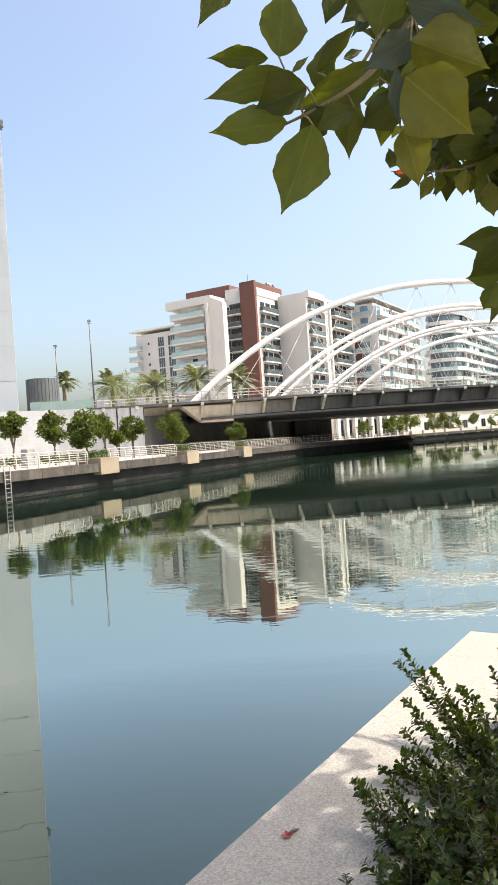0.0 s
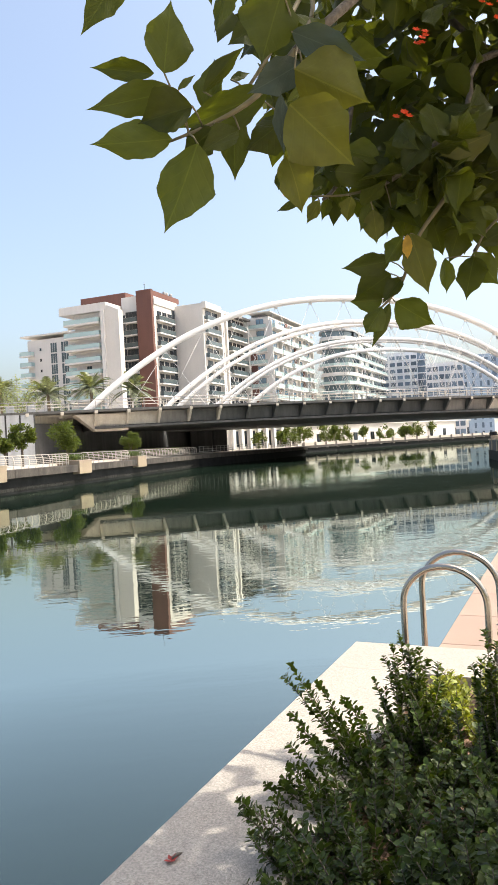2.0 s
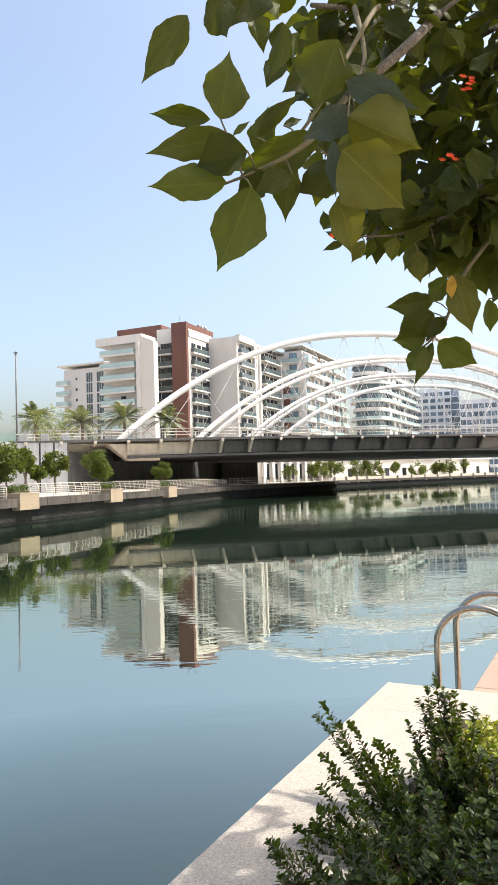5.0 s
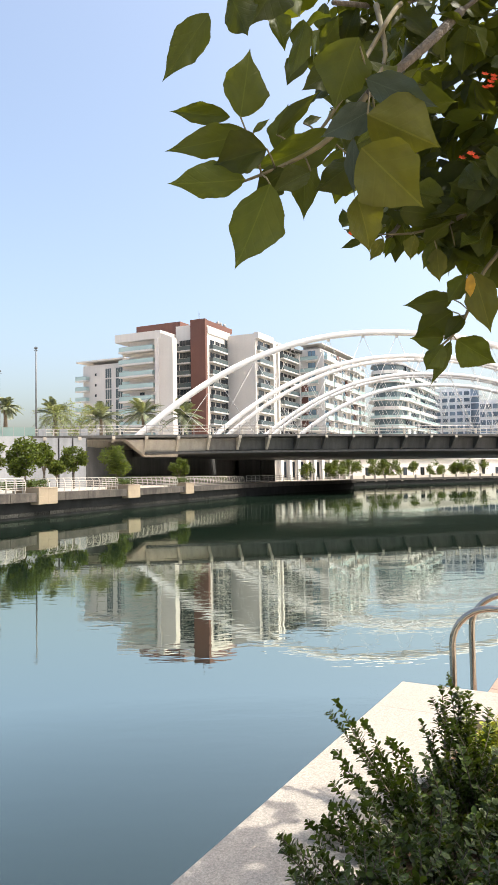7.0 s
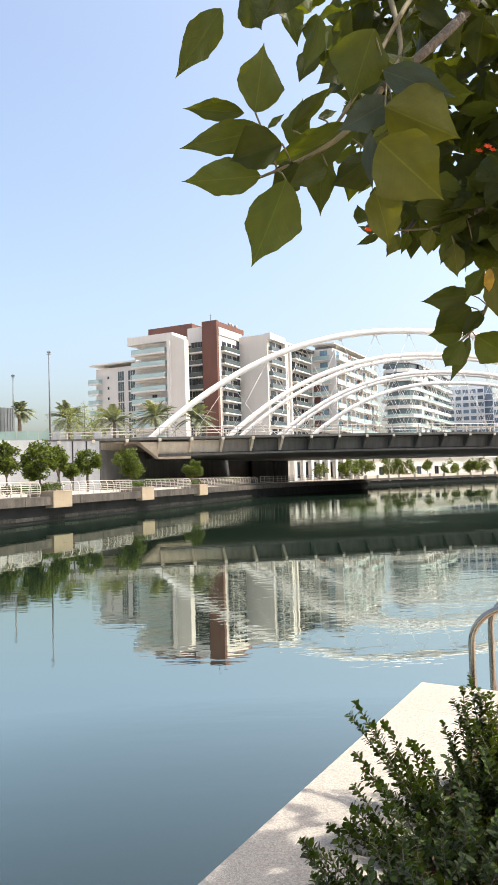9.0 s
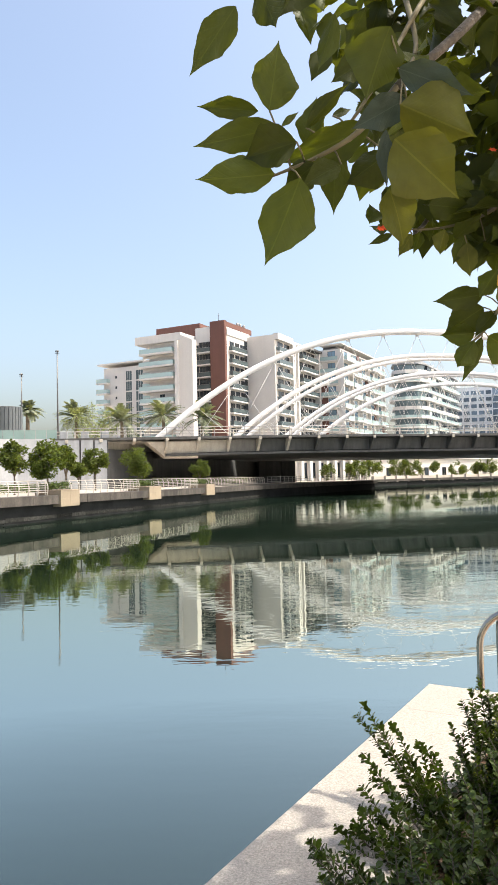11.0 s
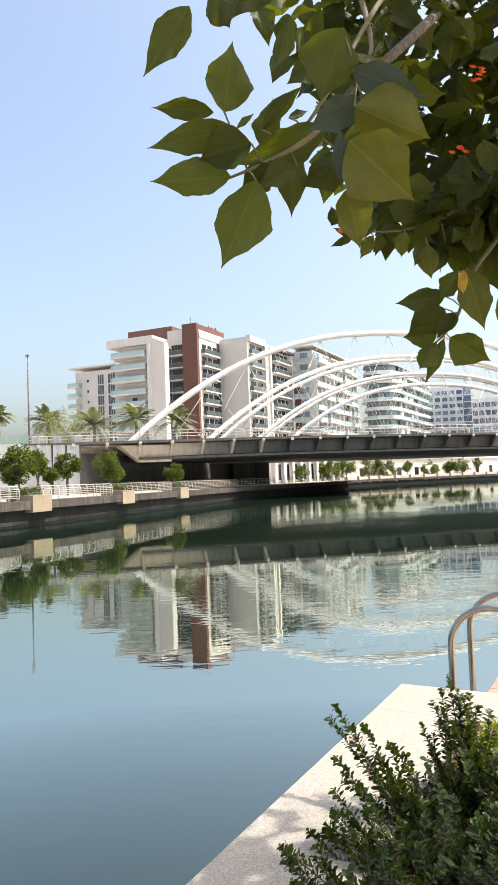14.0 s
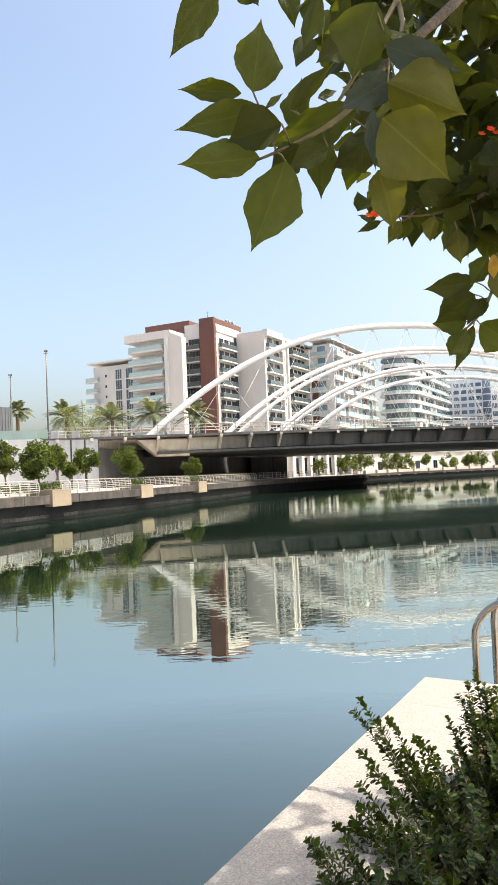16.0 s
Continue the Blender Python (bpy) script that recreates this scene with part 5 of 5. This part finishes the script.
for i in range(64):
    u, v = srng.uniform(-1.3, -0.66), srng.uniform(0.58, 1.5)
    if v < 0.82 and u < -0.68 and srng.random() < 0.4:
        continue
    st = []
    for k in range(5):
        b = ground_at(u + srng.uniform(-0.06, 0.06), v + srng.uniform(-0.05, 0.05))
        st.append((b, b + Vector((srng.gauss(0, 0.05), srng.gauss(0, 0.05), srng.uniform(0.05, 0.15 + 0.09 * (v - 0.5)))), 0.015))
    shrub("low_shrub", st, "low small-leaved shrub in the planter soil, sunlight put into its colour", 400 + i, 0.032, SUNSHRUB)

# ---- trees, palms, hedge, lamps on the far bank ----
def round_tree(at, height, radius, label, group, seed, clear=0.35, leaf_len=0.22, count=4200, name="street_tree"):
    """A clipped street tree: forking trunk and a crown of many leaves gathered in clumps."""
    r = random.Random(seed)
    at = Vector(at)
    t = thing(name, at, label, "tree", group)
    top = at + Z * height
    c0 = at + Z * (height - radius * 0.95)
    m = Mesh()
    m.tube(smooth_line([at, at + Z * height * clear * 0.6 + X * r.uniform(-0.06, 0.06), at + Z * height * clear]), [0.09 - 0.003 * i for i in range(9)], 7)
    fork = at + Z * height * clear
    for k in range(5):
        a = k * 1.26 + r.uniform(-0.3, 0.3)
        tip = c0 + Vector((math.cos(a) * radius * 0.6, math.sin(a) * radius * 0.6, r.uniform(0, 0.5) * radius))
        m.tube([fork, fork.lerp(tip, 0.5) + Z * 0.08, tip], [0.05, 0.035, 0.015], 5)
    part("trunk", m, BARK, t)
    clumps = []
    for k in range(26):
        while True:
            q = Vector((r.uniform(-1, 1), r.uniform(-1, 1), r.uniform(-1, 1)))
            if 0.45 < q.length < 0.92:
                break
        clumps.append((c0 + Vector((q.x * radius, q.y * radius, q.z * radius * 1.02)), radius * r.uniform(0.26, 0.44)))
    m = Mesh()
    for i in range(count):
        c, s = clumps[r.randrange(len(clumps))]
        q = Vector((r.gauss(0, 1), r.gauss(0, 1), r.gauss(0, 1))).normalized() * s * r.uniform(0.55, 1.05)
        rot = Euler((r.gauss(0.2, 0.7), r.gauss(0, 0.7), r.uniform(0, 6.28))).to_matrix()
        ln = leaf_len * r.uniform(0.6, 1.3)
        m.add([c + q + rot @ Vector(v) * ln for v in ((0, 0, 0), (0.32, 0.5, 0.05), (0, 1, -0.1), (-0.32, 0.5, 0.05))], [(0, 1, 2, 3)])
    tagged(part("crown", m, FARLEAF, t), kind="stuff")
    return t


tl = "clipped round street tree on the promenade"
# promenade trees: place along the quay, set back from it, height over the deck, crown radius
ROW = [(7.3, -5.2, 4.04, 0.87), (12.8, -5.6, 4.06, 1.11), (10.6, -1.1, 3.79, 1.35), (21.2, -6.2, 4.04, 0.99), (24.3, -6.8, 2.71, 0.69), (27.1, -6.6, 4.19, 1.16), (29.2, -3.0, 4.25, 1.5), (46.1, -3.1, 3.25, 1.09)]
for i, (s, o, h, rad) in enumerate(ROW):
    z = 2.2 if o > -2.5 else DECK
    round_tree(qp(s, o, z), h - (z - DECK), rad, tl, "promenade trees", 700 + i)
frng = random.Random(77)
for i in range(15):
    k = i / 14
    p = Vector((36, 186, DECK)).lerp(Vector((150, 285, DECK)), k) + Vector((frng.uniform(-2, 2), frng.uniform(-1, 3), 0))
    if i in (4, 9):
        continue
    round_tree(p, frng.uniform(4.6, 6.8), frng.uniform(2.0, 2.8), "round tree beside the far promenade", "far promenade trees", 800 + i, 0.3, 0.5, 1300)
for i in (0, 1, 4, 6, 9):
    p = Vector((29.0, 172, DECK)).lerp(Vector((86, 228, DECK)), i / 9) + Vector((-2.0, 1.5 + frng.uniform(-0.5, 0.5), 0))
    round_tree(p, frng.uniform(3.0, 5.2), frng.uniform(1.2, 1.9), "small round tree beside the far promenade", "far promenade trees", 850 + i, 0.3, 0.42, 1000)
for i, (x, y, h, rad) in enumerate(((37.5, 66.0, 4.6, 1.9), (40.0, 72.5, 3.6, 1.6), (33.6, 55.0, 3.2, 1.3), (44.5, 80.0, 4.4, 1.9))):
    round_tree((x, y, 1.0), h + 1.2, rad, "round tree on the near bank beside the bridge", "near bank trees", 870 + i, 0.35, 0.24, 1300)


def palm(at, height, spread, seed):
    r = random.Random(seed)
    at = Vector(at)
    t = thing("date_palm", at, "date palm with arching grey-green fronds", "palm tree", "date palms")
    m = Mesh()
    n = 14
    m.tube([at + Z * height * i / n for i in range(n + 1)], [0.34 - 0.006 * i + 0.035 * (i % 2) for i in range(n + 1)], 9)
    part("trunk", m, PALMBARK, t)
    top = at + Z * height
    for k in range(46):
        a, up = r.uniform(0, 6.28), r.uniform(-0.3, 1.4)
        d = Vector((math.cos(a), math.sin(a), 0))
        ln = spread * r.uniform(0.8, 1.1)
        rib = [top + d * ln * q * math.cos(up) * (1 - 0.12 * q) + Z * (ln * q * math.sin(up) - ln * 0.42 * q * q) for q in (0, 0.2, 0.4, 0.6, 0.8, 1.0)]
        m = Mesh().tube(rib, [0.045, 0.038, 0.03, 0.024, 0.016, 0.008], 4)
        line = smooth_line(rib, 5)
        side = Vector((-d.y, d.x, 0))
        for i in range(3, len(line)):
            w = spread * 0.16 * math.sin(math.pi * (0.12 + 0.85 * i / len(line))) + 0.08
            ax = (line[i] - line[i - 1]).normalized()
            for sgn in (1, -1):
                tip = line[i] + side * sgn * w + ax * w * 0.8 - Z * w * 0.25
                m.add([line[i], line[i] + ax * 0.17, tip], [(0, 1, 2)])
        part("frond", m, PALMLEAF, t)


PALMS = [(-24.3, 125.7, 10.7, 3.7), (-16.6, 126.9, 10.1, 3.7), (-9.2, 125.7, 10.8, 3.7), (-2.4, 126.0, 10.2, 3.7), (-28.2, 108.4, 10.3, 3.0)]
for i, (dx, dy, h, sp) in enumerate(PALMS):
    palm((dx, dy, 1.83), h + 1.5, sp * (1.4 if i < 4 else 1.0), 900 + i)


def feathery_tree(at, height, seed):
    """An open tree with thin branches and sparse small leaves."""
    r = random.Random(seed)
    at = Vector(at)
    t = thing("feathery_tree", at, "open feathery tree with thin pale branches", "tree")
    wood, fol = Mesh(), Mesh()
    fork = at + Z * height * 0.5
    wood.tube([at, at + Z * height * 0.25 + X * 0.15, fork], [0.16, 0.13, 0.1], 7)
    for k in range(9):
        a = k * 0.7
        tip = at + Vector((math.cos(a) * height * r.uniform(0.2, 0.42), math.sin(a) * height * 0.3, height * r.uniform(0.75, 1.0)))
        line = smooth_line([fork, fork.lerp(tip, 0.5) + Z * 0.3, tip])
        wood.tube(line, [0.07 - 0.006 * i for i in range(len(line))], 5)
        for i in range(240):
            c = line[r.randrange(3, len(line))] + Vector((r.gauss(0, 0.6), r.gauss(0, 0.6), r.gauss(0.1, 0.35)))
            rot = Euler((r.gauss(0, 0.6), r.gauss(0, 0.6), r.uniform(0, 6.28))).to_matrix()
            fol.add([c + rot @ Vector(v) * 0.32 for v in ((0, 0, 0), (0.3, 0.5, 0), (0, 1, 0), (-0.3, 0.5, 0))], [(0, 1, 2, 3)])
    part("trunk", wood, BARK, t)
    tagged(part("crown", fol, FEATHERLEAF, t), kind="stuff")


feathery_tree((-21.0, 122, 1.83), 13.8, 950)

# hedge below the walls and shrubs in the stone planters
def leaf_mass(name, boxes, label, seed, per_m, leaf_len, category="hedge"):
    r = random.Random(seed)
    m = Mesh()
    for o, e, n, w, d, h in boxes:
        for i in range(int(per_m * w)):
            c = Vector(o) + Vector(e) * r.uniform(0, w) + Vector(n) * r.uniform(-d, 0) + Z * h * r.uniform(0.05, 1) ** 0.6 * r.uniform(0.75, 1.1)
            rot = Euler((r.gauss(0.5, 0.7), r.gauss(0, 0.7), r.uniform(0, 6.28))).to_matrix()
            m.add([c + rot @ Vector(v) * leaf_len for v in ((0, 0, 0), (0.28, 0.5, 0.05), (0, 1, -0.1), (-0.28, 0.5, 0.05))], [(0, 1, 2, 3)])
    return tagged(part(name, m, HEDGE), label, category, kind="stuff")


leaf_mass("hedge", [(qp(-28, -8.5, DECK), W, WN, 52, 1.0, 0.8), (bp(-7, -3.2, DECK) + WN * 2.4, SK.normalized(), WN, 48, 0.9, 1.3)], "low clipped hedge along the foot of the walls", 960, 300, 0.17)
for i, b in enumerate(BOXES):
    leaf_mass("planter_shrubs", [(qp(b + 0.1, 0.1, 2.22), W, WN, 2.35, 1.4, 0.5)], "green strappy plants filling the stone planter", 970 + i, 170, 0.22, "shrub")


def lamp_pole(at, height, name="street_lamp"):
    at = Vector(at)
    t = thing(name, at, "slim dark grey lamp pole with a small double head", "street lamp", "lamp poles")
    part("pole", Mesh().tube([at, at + Z * height * 0.5, at + Z * height], [0.13, 0.10, 0.07], 8), POLE, t)
    part("base_plate", Mesh().box(at + Vector((-0.22, -0.22, 0)), X * 0.44, Y * 0.44, Z * 0.05, 0.01), POLE, t)
    for dx in (-0.26, 0.06):
        part("lamp_head", Mesh().box(at + Vector((dx, -0.1, height - 0.3)), X * 0.16, Y * 0.2, Z * 0.22, 0.03), POLE, t)
    part("arm", Mesh().tube([at + Vector((-0.3, 0, height - 0.5)), at + Vector((0.3, 0, height - 0.5))], 0.03, 5), POLE, t)


lamp_pole((-20.75, 94.8, 8.0), 12.3)
lamp_pole((-27.2, 101.4, 8.0), 10.3)
for i in range(3):
    wgt = thing("concrete_block", bp(-13.6 + i * 2.6, -1.4, 8.3), "grey concrete block on the ramp edge", "block", "ramp blocks")
    part("block", Mesh().box(bp(-13.6 + i * 2.6, -1.4, 8.0), D1 * 1.0, DN * 0.5, Z * 1.3, 0.05), GREYWALL, wgt)

# cabinet, tall mooring ladder on the far quay
cab = thing("utility_cabinet", qp(10.5, -6.3, DECK), "grey metal utility cabinet by the white wall", "cabinet")
part("body", Mesh().box(qp(9.8, -6.6, DECK + 0.08), W * 1.5, WN * 0.6, Z * 1.35, 0.02), GREYWALL, cab)
part("plinth", Mesh().box(qp(9.77, -6.65, DECK - 0.02), W * 1.6, WN * 0.7, Z * 0.1), CONCRETE, cab)
for i in range(2):
    d = part("door", Mesh().box(qp(9.85 + i * 0.73, -6.0, DECK + 0.12), W * 0.70, WN * 0.03, Z * 1.25, 0.006), GREYWALL, cab)
    part("handle", Mesh().box(qp(10.44 + i * 0.2, -5.97, DECK + 0.7), W * 0.05, WN * 0.03, Z * 0.18), FRAME, d)
ql = thing("quay_ladder", qp(-0.6, 0.3, 0), "grey metal mooring ladder fixed to the quay wall", "ladder")
for s in (-0.85, -0.35):
    part("stile", Mesh().tube([qp(s, 0.64, -0.8), qp(s, 0.64, 2.1), qp(s, 0.05, 2.5), qp(s, -0.3, 2.3), qp(s, -0.3, DECK)], 0.035, 6), RAILGREY, ql)
for i in range(11):
    part("rung", Mesh().tube([qp(-0.85, 0.64, -0.5 + i * 0.27), qp(-0.35, 0.64, -0.5 + i * 0.27)], 0.022, 6), RAILGREY, ql)

# dark piers and walls under the rear decks
for i, (x, y, w, d) in enumerate(((8.6, 147, 4.6, 6), (13.5, 149.5, 3.0, 5))):
    pr = thing("bridge_pier", (x, y, DECK), "dark concrete pier under the bridge deck", "pier", "bridge piers")
    part("shaft", Mesh().box((x, y, DECK - 0.03), Vector((w, w * 0.25, 0)), Vector((-d * 0.2, d, 0)), Z * 5.2, 0.1), DARKWALL, pr)
    part("bearing", Mesh().box((x - 0.1, y, DECK + 5.17), Vector((w + 0.2, w * 0.25, 0)), Vector((-d * 0.2, d, 0)), Z * 0.3), DARKWALL, pr)

# far promenade parapet with pale posts, and the near bank's parapet by the bridge
par = thing("parapet_far", (39, 178, DECK), "pale low parapet with square posts along the far quay", "parapet", kind="structure")
for a, b in zip(far_line[8:], far_line[9:]):
    d = b - a
    n = max(1, round(d.length / 7))
    nn = Vector((-d.y, d.x, 0)).normalized()
    for i in range(n):
        part("post", Mesh().box(a + d * i / n + nn * -0.30 + Z * 1.1, d.normalized() * 0.9, nn * 0.6, Z * 1.7, 0.03), PAVE, par)
    part("wall", Mesh().box(a + nn * 0.3 + Z * (DECK - 0.1), d, nn * 0.3, Z * 0.85), PAVE, par)
npar = thing("parapet_near", (28, 52.5, 1.0), "pale low parapet with square posts beside the canal", "parapet", kind="structure")
for a, b in ((Vector((17.5, 32.0, 0)), Vector((28.0, 52.5, 0))), (Vector((28.0, 52.5, 0)), Vector((35.0, 70.4, 0)))):
    d = b - a
    nn = Vector((d.y, -d.x, 0)).normalized()
    n = max(1, round(d.length / 5.2))
    part("wall", Mesh().box(a + nn * 0.1 + Z * 0.9, d, nn * 0.5, Z * 1.0), DARKWALL, npar)
    part("cap", Mesh().box(a + nn * 0.05 + Z * 1.902, d, nn * 0.6, Z * 0.12, 0.02), TANSTONE, npar)
    for i in range(n):
        part("post", Mesh().box(a + d * (i + 0.3) / n + nn * 0.02 + Z * 0.9, d.normalized() * 0.5, nn * 0.6, Z * 1.45, 0.02), TANSTONE, npar)
fend = thing("mooring_fender", (34.8, 71.0, 0), "dark timber fender piles at the end of the quay", "fender")
for i in range(5):
    p = Vector((35.4 + 0.30 * i, 69.6 + 0.75 * i, 0))
    part("pile", Mesh().tube([p - Z * 1.5, p + Z * 2.6, p + Z * 2.75], [0.28, 0.27, 0.2], 10), NEARBLACK, fend)
part("waler", Mesh().box((35.0, 69.2, 1.7), Vector((1.9, 3.3, 0)), Vector((0.3, -0.17, 0)), Z * 0.35), NEARBLACK, fend)
